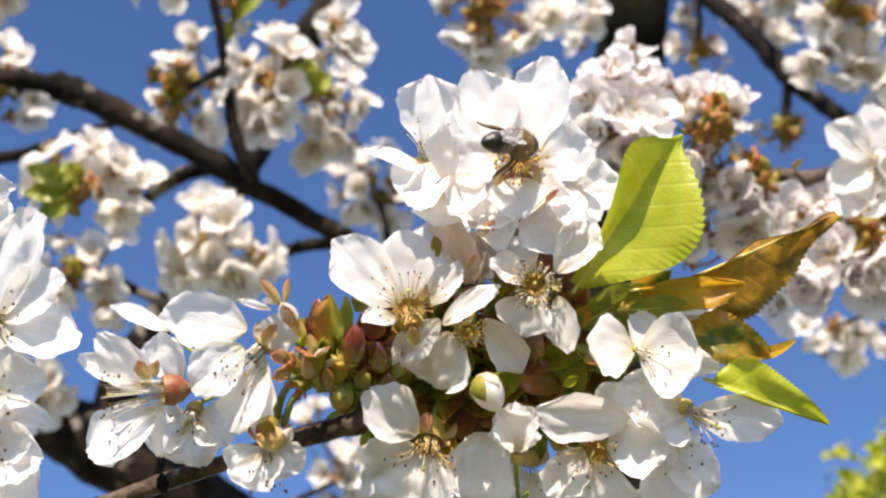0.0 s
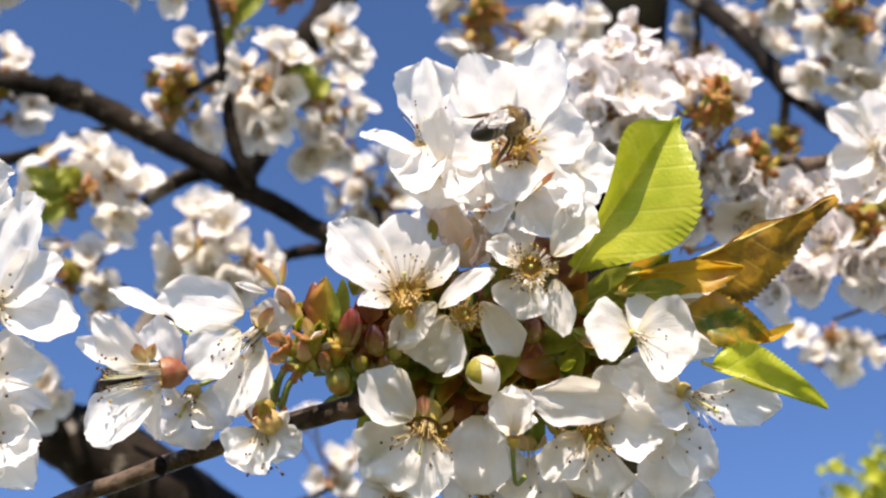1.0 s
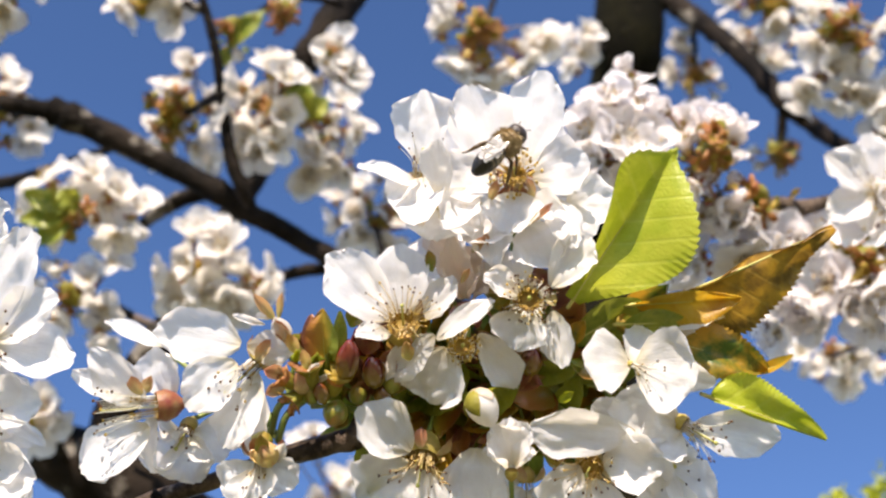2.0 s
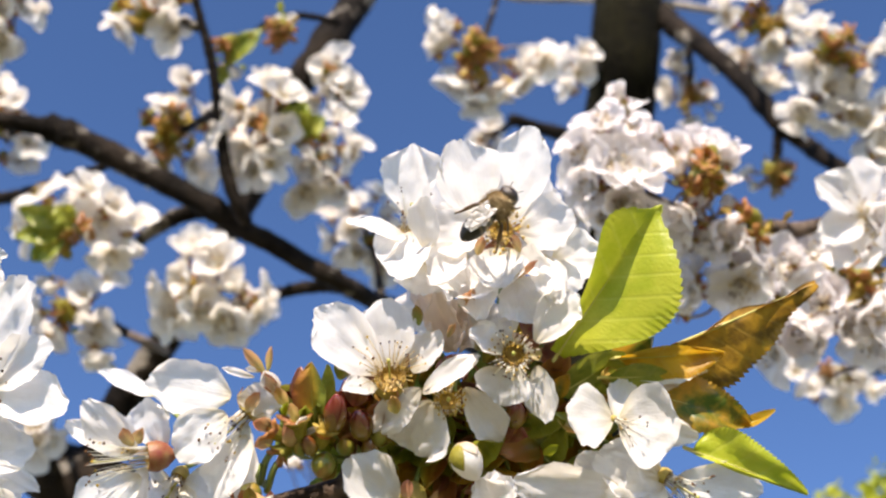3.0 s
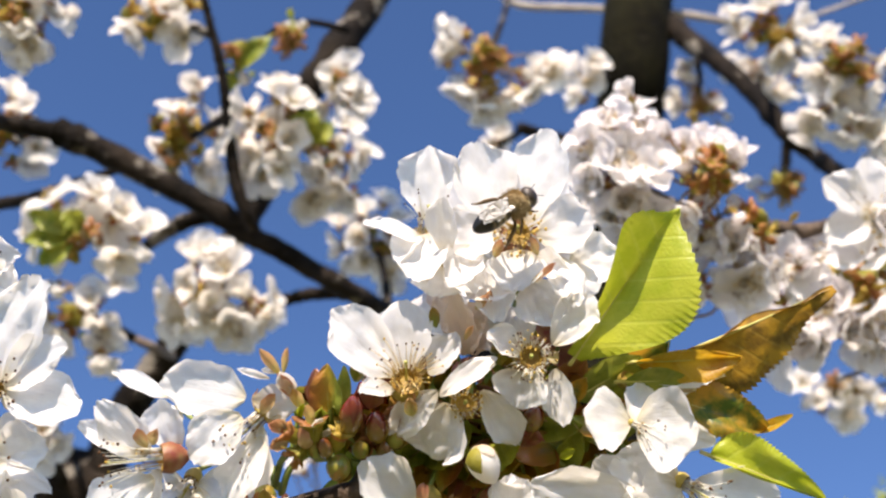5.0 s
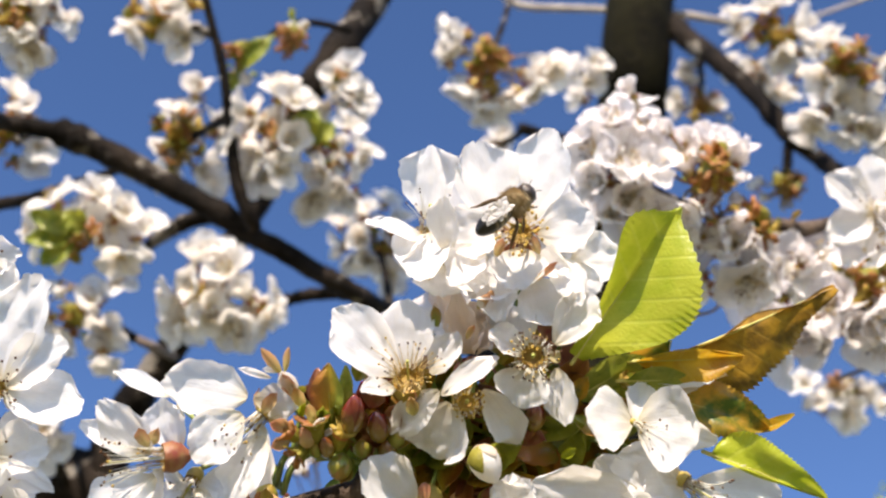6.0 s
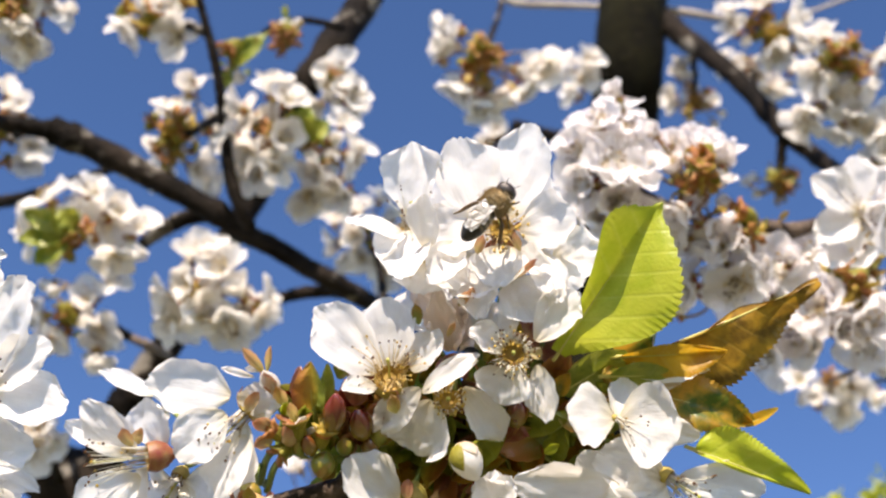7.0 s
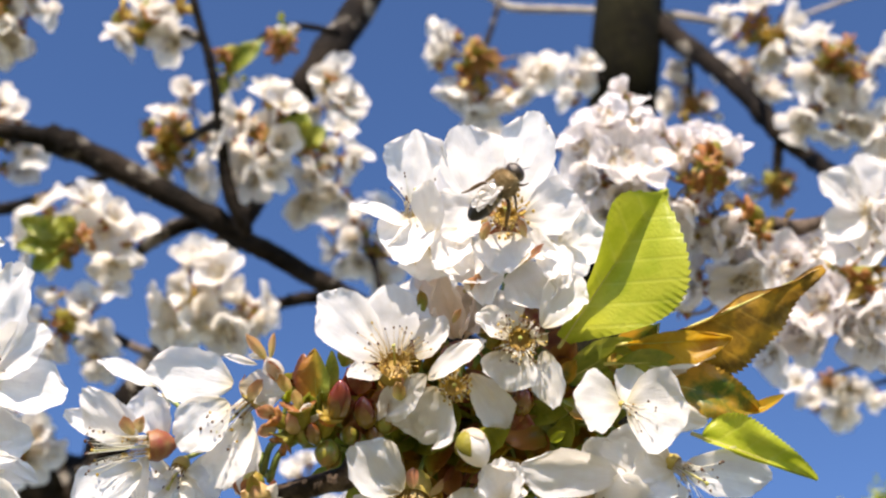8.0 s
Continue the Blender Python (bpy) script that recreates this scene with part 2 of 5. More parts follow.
def tube_data(pts, sides=8, per=6, lumps=0.0, seed=0, knots=0.0):
    """Verts and faces of a tapered tube; pts are rows of x, y, z, radius."""
    line = spline(pts, per)
    rng = random.Random(seed)
    offs = Vector((rng.random() * 50, rng.random() * 50, rng.random() * 50))
    verts, faces = [], []
    side = None
    for i, q in enumerate(line):
        c = Vector(q[:3])
        a, b = line[max(i - 1, 0)], line[min(i + 1, len(line) - 1)]
        d = (Vector(b[:3]) - Vector(a[:3])).normalized()
        if side is None:
            side = d.orthogonal().normalized()
        side = (side - d * side.dot(d)).normalized()
        other = d.cross(side)
        r = max(q[3], 1e-5)
        for k in range(sides):
            w = 2 * math.pi * k / sides
            n = side * math.cos(w) + other * math.sin(w)
            s = 1.0
            if lumps:
                s += lumps * noise.noise((c + n * r) / (r * 2.2) + offs) + 0.5 * lumps * noise.noise((c + n * r) / (r * 0.7) + offs)
            if knots:
                s += knots * max(0.0, noise.noise(c / (r * 5.0) + offs) - 0.25)
            verts.append(c + n * r * s)
    m = len(line)
    for i in range(m - 1):
        for k in range(sides):
            a, b = i * sides + k, i * sides + (k + 1) % sides
            faces.append((a, b, b + sides, a + sides))
    faces.append(tuple(range(sides))[::-1])
    faces.append(tuple(range((m - 1) * sides, m * sides)))
    return verts, faces


def join(*lots):
    """Joins (verts, faces, slot) lots into one verts, faces, index."""
    V, F, I = [], [], []
    for verts, faces, slot in lots:
        k = len(V)
        V += verts
        F += [tuple(i + k for i in f) for f in faces]
        I += [slot] * len(faces)
    return V, F, I


def ball_data(c, rx, ry, rz, rings=4, seg=6, axes=None):
    """A small closed egg round c; axes: 3x3 matrix that turns it."""
    c = Vector(c)
    ax = axes or Matrix.Identity(3)
    verts = [c + ax @ Vector((0, 0, -rz))]
    for i in range(1, rings):
        f = math.pi * i / rings
        for k in range(seg):
            w = 2 * math.pi * k / seg
            verts.append(c + ax @ Vector((rx * math.sin(f) * math.cos(w), ry * math.sin(f) * math.sin(w), -rz * math.cos(f))))
    verts.append(c + ax @ Vector((0, 0, rz)))
    faces = [(0, 1 + (k + 1) % seg, 1 + k) for k in range(seg)]
    for i in range(rings - 2):
        for k in range(seg):
            a, b = 1 + i * seg + k, 1 + i * seg + (k + 1) % seg
            faces.append((a, b, b + seg, a + seg))
    n, top = 1 + (rings - 2) * seg, len(verts) - 1
    faces += [(n + k, n + (k + 1) % seg, top) for k in range(seg)]
    return verts, faces


def petal_data(L, W, cup, curl, ruffle, notch, seed, nu=12, nv=14, pointed=False):
    """A petal: claw at the origin, tip along +y, inner face towards +z. Each seed gives it its own outline, folds and turned-over rim."""
    rng = random.Random(seed)
    off = Vector((rng.random() * 90, rng.random() * 90, 0))
    skew = rng.uniform(-0.10, 0.10)
    fa, fb, back = rng.uniform(-0.30, 0.80), rng.uniform(-0.30, 0.80), rng.uniform(-0.26, 0.12)
    wide, blunt, top = rng.uniform(0.50, 0.66), rng.uniform(1.9, 2.9), rng.uniform(0.34, 0.52)
    crease, deep = rng.uniform(-0.45, 0.45), rng.uniform(0.3, 1.0)
    lean = rng.uniform(-0.05, 0.05)
    verts, faces = [], []
    for j in range(nv + 1):
        v = 1 - (1 - j / nv) ** (1.35 if pointed else 1.1)
        late = max(0.0, (v - wide) / (1.0005 - wide))
        w = 0.5 * W * (0.13 + 0.87 * math.sin(math.pi * 0.5 * min(1.0, v / wide)) ** 0.78) if v < wide else 0.5 * W * (max(0.0, 1 - late ** blunt) ** 0.55 if pointed else 1 - top * late ** 2.5)
        for i in range(nu + 1):
            u = 2 * i / nu - 1
            edge = 1 + 0.17 * noise.noise(Vector((u * 1.3, v * 2.5, 3)) + off) + 0.13 * noise.noise(Vector((u * 2.0, v * 6.5, 13)) + off) + 0.06 * noise.noise(Vector((u * 3.0, v * 15.0, 23)) + off)
            x = u * w * edge + skew * L * v * v * 0.5
            y = L * (v - (0.0 if pointed else 0.15 * abs(u) ** 2.6 * late ** 1.6) + lean * u * v * v - notch * 0.05 * v ** 5 * math.exp(-(u * w / (0.13 * W)) ** 2) + 0.09 * v * (1 - 0.7 * v ** 4) * noise.noise(Vector((u * 2.2, v, 9)) + off) + 0.035 * v ** 3 * noise.noise(Vector((u * 6.0, 2.0, 19)) + off))
            z = cup * W * 0.9 * (u * u) * (0.3 + 0.7 * math.sin(math.pi * min(v, 0.95))) * (w / (0.5 * W) + 0.1)
            z += curl * L * v * v
            z += ruffle * 5.0 * W * v * (fa * max(0.0, u - 0.35) ** 2 + fb * max(0.0, -u - 0.35) ** 2) + back * ruffle * 5.0 * L * max(0.0, v - 0.72) ** 2 * 3
            z += ruffle * W * (0.25 + abs(u) * v) * noise.noise(Vector((u * 2.1, v * 2.3, 0)) + off)
            z += 0.62 * ruffle * W * noise.noise(Vector((u * 4.0, v * 4.0, 5)) + off) * (0.25 + v)
            z -= 0.22 * deep * ruffle * W * math.exp(-((u - crease * v) / 0.16) ** 2) * v
            verts.append(Vector((x, y, z)))
    for j in range(nv):
        for i in range(nu):
            a = j * (nu + 1) + i
            faces.append((a, a + 1, a + nu + 2, a + nu + 1))
    return verts, faces


def turned(at, along, normal, twist=0.0):
    """A pose whose y axis runs along and whose z axis is as near to normal as can be."""
    y = Vector(along).normalized()
    n = Vector(normal)
    z = n - y * n.dot(y)
    if z.length < 1e-3:
        z = y.orthogonal()
    z.normalize()
    x = y.cross(z)
    m = Matrix((x, y, z)).transposed().to_4x4()
    return Matrix.Translation(at) @ m @ pose(0, 0, 0, 0, twist, 0)


def facing(at, axis, spin=0.0):
    """A pose whose z axis runs along axis."""
    return Matrix.Translation(at) @ Vector(axis).to_track_quat("Z", "Y").to_matrix().to_4x4() @ pose(0, 0, 0, 0, 0, spin)


def g(x, y, z=0.0, d=D0):
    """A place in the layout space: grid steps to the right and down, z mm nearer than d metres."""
    d = d - z / 1000.0
    return Vector(((x - 784) / GRID * d, (441 - y) / GRID * d, -d))


def branch_thing(name, hub, label, category, group=""):
    o = new(name)
    o.empty_display_size = 0.01
    o.matrix_basis = VIEW @ Matrix.Translation(hub)
    return tagged(o, label, category, group)


# ---- parts of a blossom ----
def stamens_data(face, count, length, spread, seed, start=0.0012, size=0.00027, gold=0.15):
    rng = random.Random(seed)
    q = Vector(face).to_track_quat("Z", "Y")
    lots = []
    for k in range(count):
        az = 2 * math.pi * (k * 0.618 + rng.random() * 0.08)
        pol = radians(spread) * math.sqrt((k + 0.5) / count) * rng.uniform(0.8, 1.15)
        d = q @ Vector((math.sin(pol) * math.cos(az), math.sin(pol) * math.sin(az), math.cos(pol)))
        d0 = q @ Vector((math.sin(pol * 0.4) * math.cos(az), math.sin(pol * 0.4) * math.sin(az), math.cos(pol * 0.4)))
        L = length * rng.uniform(0.62, 1.1)
        b = q @ Vector((math.cos(az), math.sin(az), 0)) * start
        tip = b + d * L
        mid = b + d0 * L * 0.5
        v, f = tube_data([(*b, 0.00011), (*mid, 0.00008), (*tip, 0.00006)], 4, 2)
        lots.append((v, f, 0))
        s = size * rng.uniform(0.75, 1.25)
        v, f = ball_data(tip, s, s * 1.25, s * 1.5, 3, 5)
        lots.append((v, f, 2 if rng.random() < gold else 1))
    return join(*lots)


def cup_data(face, r, depth, sepals, seed, sep_len=0.0045, back=0.8):
    """The cup behind the petals with its sepals, opening along face."""
    rng = random.Random(seed)
    q = Vector(face).to_track_quat("Z", "Y")
    lots, prof = [], [(0.0, 1.0), (0.35, 1.12), (0.7, 0.85), (1.0, 0.30)]
    verts, faces, seg = [], [], 10
    for h, s in prof:
        for k in range(seg):
            w = 2 * math.pi * k / seg
            verts.append(q @ Vector((r * s * math.cos(w), r * s * math.sin(w), -depth * h)))
    for i in range(len(prof) - 1):
        for k in range(seg):
            a, b = i * seg + k, i * seg + (k + 1) % seg
            faces.append((b, a, a + seg, b + seg))
    faces.append(tuple(range((len(prof) - 1) * seg, len(prof) * seg)))
    lots.append((verts, faces, 0))
    iv, jf = [], []
    for h, s in ((0.0, 1.0), (0.12, 0.86), (0.22, 0.55), (0.26, 0.12)):
        for k in range(seg):
            w = 2 * math.pi * k / seg
            iv.append(q @ Vector((r * s * math.cos(w), r * s * math.sin(w), -depth * h)))
    for i in range(3):
        for k in range(seg):
            a, b = i * seg + k, i * seg + (k + 1) % seg
            jf.append((a, b, b + seg, a + seg))
    jf.append(tuple(range(3 * seg, 4 * seg)))
    lots.append((iv, jf, 2))
    for k in range(sepals):
        az = 2 * math.pi * (k + 0.5 + rng.uniform(-0.1, 0.1)) / max(sepals, 1)
        out = Vector((math.cos(az), math.sin(az), -back)).normalized()
        pv, pf = petal_data(sep_len * rng.uniform(0.8, 1.15), sep_len * 0.55, 0.2, -0.25, 0.05, 0, seed + k, 4, 5, True)
        m = turned(Vector((math.cos(az), math.sin(az), 0)) * r * 0.9, out, (0, 0, 1))
        lots.append(([q @ (m @ v) for v in pv], pf, 1))
    return join(*lots)


SEED = [100]


def bloom(o, hub, c, petals, face, stamens=16, reach=8.5, spread=38, stem=None, red=False, sepals=5, ruffle=0.17, cup=1.7, gold=0.15, dist=D0, mat=None, anther=0.27, push=0.0, amber=False, pistil=True):
    """One near blossom. c: grid place of its heart. petals: rows of tip x, tip y, tip z (mm nearer than the blossom plane), width mm, twist, cup and, where the claw shows, the foot's x, y, z."""
    SEED[0] += 37
    s = SEED[0]
    c = (c[0], c[1], c[2] + push)
    heart = g(*c, dist) - hub
    f = Vector(face).normalized()
    V, F, I = cup_data(f, cup / 1000, cup * 1.9 / 1000, sepals, s)
    fl = part("flower", solid("flower", V, F, [CUP_RED if red else CUP, CUP_RED if red else SCALE_PINK, CUP_GOLD], I), o, Matrix.Translation(heart - f * 0.0004))
    rng = random.Random(s)
    for k, (tx, ty, tz, w, twist, cp, *foot) in enumerate(petals):
        tip = g(tx, ty, tz + push, dist) - hub - heart
        d = tip.normalized()
        b = g(foot[0], foot[1], foot[2] + push, dist) - hub - heart if foot else d * cup * 0.0008
        L = (tip - b).length
        curl = rng.uniform(-0.10, 0.12)
        pv, pf = petal_data(L * 1.02, w * 1.04 / 1000, cp, curl, ruffle * rng.uniform(0.8, 1.3), rng.uniform(-0.35, 0.1), s + k)
        aim = (tip - b) - Vector((0, 0, 0))
        m = turned(b, aim, Vector((-0.22, 0.5, 1)) + f * 0.35, twist)
        m = m @ pose(0, 0, 0, -math.degrees(math.atan(curl)), 0, 0)
        part("petal", solid("petal", pv, pf, [mat or PETAL]), fl, m)
    if stamens:
        V, F, I = stamens_data(f, stamens, reach / 1000, spread, s, start=cup * 0.00072, gold=gold, size=anther / 1000)
        part("stamen_tuft", solid("stamen_tuft", V, F, [FILAMENT_AMBER if amber else FILAMENT, ANTHER, ANTHER_GOLD], I), fl)
        V, F, I = stamens_data(f, stamens, reach * 0.0004, spread * 0.9, s + 9, start=cup * 0.00045, gold=min(1.0, gold + 0.3), size=anther / 1300)
        part("stamen_tuft", solid("stamen_tuft", V, F, [CUP_GOLD, ANTHER, ANTHER_GOLD], I), fl)
    if stamens and pistil:
        tip = f * reach * 0.00085
        lots = [(*tube_data([(*(f * 0.0002), 0.0003), (*(tip * 0.5), 0.0002), (*tip, 0.00018)], 5, 2), 0), (*ball_data(tip, 0.0005, 0.0005, 0.0003, 3, 6), 0)]
        V, F, I = join(*lots)
        part("pistil", solid("pistil", V, F, [PISTIL], I), fl)
    if stem is not None:
        e = g(*stem, dist) - hub - heart
        st = -f * cup * 0.0018
        mid = st * 1.0 - f * 0.005 + (e - st) * 0.35
        v, ff = tube_data([(*st, 0.0005), (*mid, 0.00042), (*e, 0.0006)], 6, 5)
        part("flower_stalk", solid("flower_stalk", v, ff, [STALK]), fl)
    return fl


def leaf(o, hub, base, tip, width, normal, mat, fold=25, curl=0.1, label="", serr=1.0, seed=1, dist=D0, wave=0.06, peak=0.95, left=1.0, lrise=1.0, lpeak=None, right=1.0, point=0.0):
    """A serrated leaf blade with its rib. fold: degrees by which each half rises from the rib."""
    b, t = g(*base, dist) - hub, g(*tip, dist) - hub
    L, W = (t - b).length, width / 1000
    rng = random.Random(seed)
    off = Vector((rng.random() * 40, rng.random() * 40, 0))
    nv, nu = 110, 6
    rise = math.tan(radians(fold))
    verts, faces = [], []

    def centre(v):
        return L * v, curl * L * (4 * v * (1 - v)) * 0.5

    for j in range(nv + 1):
        v = j / nv
        wr, wl = (0.5 * W * share * (math.sin(math.pi * min(1, v / (1 - point)) ** p) ** 0.85 if 0 < v < 1 - point else 0.0) + 0.0002 + min(point, 1 - v) * 0.02 for p, share in ((peak, right), (lpeak or peak, left)))
        y, zc = centre(v)
        tooth = 1 + 0.075 * serr * ((j % 4) / 3 - 0.5)
        for i in range(2 * nu + 1):
            u = i / nu - 1
            a = abs(u)
            w = wl if u < 0 else wr
            e = w * (tooth if a > 0.99 else 1)
            z = zc + a * w * rise * (lrise if u < 0 else 1.0) * 0.8 + wave * W * noise.noise(Vector((u * 1.4, v * 3.5, 0)) + off) * a + 0.007 * W * math.sin(v * 46 - a * 12) * a * (1 - a)
            verts.append(Vector((u * e / math.sqrt(1 + 0.5 * rise * rise), y + (0.012 * L * (j % 4) / 3 if a > 0.99 else 0), z)))
    m1 = 2 * nu + 1
    for j in range(nv):
        for i in range(2 * nu):
            a = j * m1 + i
            faces.append((a, a + 1, a + m1 + 1, a + m1))
    lf = part("leaf", solid("leaf", verts, faces, [mat]), o, turned(b, t - b, normal), label)
    pts = [(0, -0.002, 0, 0.0004)]
    for v in (0.0, 0.25, 0.5, 0.75, 0.98):
        y, z = centre(v)
        pts.append((0, y, z - 0.0002, 0.00034 * (1 - v) + 0.00008))
    v, f = tube_data(pts, 6, 3)
    part("leaf_rib", solid("leaf_rib", v, f, [RIB]), lf)
    return lf


def swell(h, p=0.74):
    """How thick a bud is at the share h of its length."""
    return max(0.05, math.sin(math.pi * min(1.0, max(0.0, h)) ** p) ** 0.62 if 0 < h < 1 else 0.05)


def bud(o, hub, base, tip, r, mat, scales=4, seed=1, dist=D0, white=False, label="", p=1.0):
    """A closed bud: an egg under pointed overlapping scales."""
    b, t = g(*base, dist) - hub, g(*tip, dist) - hub
    L = (t - b).length
    r = r / 1000
    q = turned(b, t - b, (0, 0, 1))
    v, f = tube_data([(0, L * 0.99 * h, 0, 0.95 * r * swell(h, p)) for h in (0.01, 0.08, 0.2, 0.35, 0.5, 0.65, 0.8, 0.92, 0.99)], 12, 2)
    V, F, I = join((v, f, 0))
    bd = part("bud", solid("bud", V, F, [PETAL if white else mat], I), o, q, label)
    for k in range(scales):
        az = 360.0 * k / scales + 20 * seed
        top = (0.62, 0.5, 0.7, 0.46, 0.58)[k % 5] if white else 0.95
        verts, faces = [], []
        for jj in range(8):
            f0 = top * jj / 7
            rr = r * swell(f0, p) + 0.0001
            half = radians(38 if white else 62) * (1 - (jj / 7) ** 2.4) + 0.05
            for ii in range(7):
                w = half * (ii / 3 - 1)
                rr2 = rr * (1.0 + 0.05 * (1 - abs(ii / 3 - 1)) + 0.05 * noise.noise(Vector((ii * 0.6, jj * 0.6, seed + k * 3.1))))
                verts.append(Vector((rr2 * math.sin(w), L * f0 * 1.02, -rr2 * math.cos(w))))
        for jj in range(7):
            for ii in range(6):
                a = jj * 7 + ii
                faces.append((a, a + 1, a + 8, a + 7))
        part("bud_scale", solid("bud_scale", verts, faces, [(SCALE_OLIVE, PETAL_BLUSH, SCALE_OLIVE)[k % 3] if white else mat]), bd, pose(0, 0, 0, 0, az, 0))
    return bd


# ---- the ground and the old cherry tree ----
gv = [(-2000, -2000, 0), (2000, -2000, 0), (2000, 2000, 0), (-2000, 2000, 0)]
tagged(new("ground", solid("ground", gv, [(0, 1, 2, 3)], [GRASS])), "mown green grass of an orchard in spring", "ground", kind="structure")


BACK = 1.3      # the tree stands this much further back than its first layout


def limb_pts(rows, dist):
    """Rows of grid x, y, metres added to dist, thickness in grid steps."""
    out = []
    for x, y, dd, th in rows:
        p = g(x, y, 0, dist + dd)
        out.append((*p, 0.39 * th / GRID * (dist + dd)))
    return out


tree = new("cherry_tree")
tree.empty_display_size = 0.1
tree.matrix_basis = VIEW
tagged(tree, "old cherry tree with rough shade-darkened bark and bare spurs", "tree")


def limb(name, rows, dist, mat=BARK, sides=14, per=8, lumps=0.16, seed=1, knots=0.35, label="", parent=None, hub=None):
    pts = limb_pts([(x, y, dd * (BACK if hub is None else 1.0), th) for x, y, dd, th in rows], dist * (BACK if hub is None else 1.0))
    if hub is not None:
        pts = [(p[0] - hub.x, p[1] - hub.y, p[2] - hub.z, p[3]) for p in pts]
    v, f = tube_data(pts, sides, per, lumps, seed, knots)
    return part(name, solid(name, v, f, [mat]), parent or tree, None, label)


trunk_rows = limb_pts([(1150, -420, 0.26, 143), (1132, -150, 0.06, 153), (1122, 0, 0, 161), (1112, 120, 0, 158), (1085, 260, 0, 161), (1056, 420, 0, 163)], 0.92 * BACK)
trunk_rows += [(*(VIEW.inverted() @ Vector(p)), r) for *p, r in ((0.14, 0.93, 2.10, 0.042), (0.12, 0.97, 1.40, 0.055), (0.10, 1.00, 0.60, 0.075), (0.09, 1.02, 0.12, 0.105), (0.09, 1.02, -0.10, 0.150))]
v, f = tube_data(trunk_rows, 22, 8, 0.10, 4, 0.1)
part("trunk", solid("trunk", v, f, [BARK_TRUNK]), tree, None, "mossy trunk with shade-darkened bark")
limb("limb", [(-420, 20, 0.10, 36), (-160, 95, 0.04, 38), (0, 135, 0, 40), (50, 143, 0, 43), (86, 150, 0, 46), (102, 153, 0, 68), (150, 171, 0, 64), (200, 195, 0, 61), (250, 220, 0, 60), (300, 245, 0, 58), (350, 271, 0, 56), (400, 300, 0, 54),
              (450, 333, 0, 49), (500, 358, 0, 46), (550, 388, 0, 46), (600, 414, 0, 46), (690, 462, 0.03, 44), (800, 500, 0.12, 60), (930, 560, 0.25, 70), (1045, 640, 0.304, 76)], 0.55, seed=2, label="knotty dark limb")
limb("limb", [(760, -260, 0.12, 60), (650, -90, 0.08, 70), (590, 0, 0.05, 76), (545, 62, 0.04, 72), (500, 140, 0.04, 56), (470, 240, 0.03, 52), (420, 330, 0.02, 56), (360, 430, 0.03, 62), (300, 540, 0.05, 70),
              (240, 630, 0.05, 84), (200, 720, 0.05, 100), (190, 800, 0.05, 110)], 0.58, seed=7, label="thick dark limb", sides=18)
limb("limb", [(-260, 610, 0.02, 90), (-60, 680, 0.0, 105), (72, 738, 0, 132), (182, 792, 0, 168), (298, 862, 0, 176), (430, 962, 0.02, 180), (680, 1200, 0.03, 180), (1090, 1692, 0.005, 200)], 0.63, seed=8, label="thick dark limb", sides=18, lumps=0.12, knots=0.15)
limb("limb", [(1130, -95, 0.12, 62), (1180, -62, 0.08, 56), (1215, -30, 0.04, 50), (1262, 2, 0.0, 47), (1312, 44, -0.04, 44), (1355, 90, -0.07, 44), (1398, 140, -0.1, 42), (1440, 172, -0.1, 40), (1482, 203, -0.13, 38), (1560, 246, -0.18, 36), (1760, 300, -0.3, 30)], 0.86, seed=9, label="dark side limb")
limb("branch", [(312, -290, 0.0, 12), (332, -190, 0.0, 15), (352, -93, 0.0, 18), (366, -40, 0.0, 20), (380, 10, 0, 22), (392, 70, 0, 24), (402, 150, 0, 26), (412, 220, 0, 32), (430, 280, 0, 34), (452, 318, 0.005, 30)], 0.53, seed=12, sides=10, knots=0.5, label="upright bare twig")
limb("branch", [(-270, 600, 0.08, 34), (-250, 420, 0.06, 32), (-200, 330, 0.03, 30), (-20, 285, 0.02, 30), (60, 268, 0.0, 28), (150, 235, 0.0, 20), (215, 215, 0, 16)], 0.57, seed=13, sides=10)
limb("branch", [(235, 380, 0.0, 12), (262, 350, 0.0, 26), (300, 322, 0, 36), (350, 300, 0, 38), (410, 300, 0, 30)], 0.565, seed=14, sides=10)
limb("branch", [(440, 470, 0.0, 12), (484, 452, 0, 22), (530, 438, 0, 28), (590, 430, 0, 30), (640, 436, 0.02, 26)], 0.58, seed=15, sides=10)
limb("branch", [(195, 508, 0, 14), (235, 514, 0, 18), (275, 530, 0, 22), (310, 545, 0.02, 20)], 0.60, seed=16, sides=8, mat=BARK_PALE)
limb("branch", [(1394, 150, 0, 22), (1392, 190, 0, 24), (1386, 222, 0, 20), (1378, 245, 0, 12)], 0.76, seed=17, sides=8)
limb("branch", [(920, 132, 0, 26), (960, 146, 0.02, 30), (1010, 160, 0.05, 34), (1075, 190, 0.08, 34)], 0.82, seed=18, sides=10)
limb("branch", [(700, -190, 0, 12), (820, -138, 0, 14), (885, -104, 0, 17), (922, -87, 0, 18), (1000, -84, 0, 17), (1065, -83, 0.0, 16), (1140, -80, 0.0, 16), (1210, -75, 0, 18), (1330, -55, 0, 15), (1455, -30, 0, 13), (1600, 15, 0, 10)], 1.0, mat=BARK_SUN, seed=19, sides=8, label="thin grey twig paled to look sunlit")
limb("branch", [(1385, -45, 0, 9), (1415, -65, 0, 9), (1505, -100, 0, 9), (1600, -135, 0, 9)], 1.0, mat=BARK_SUN, seed=20, sides=6)
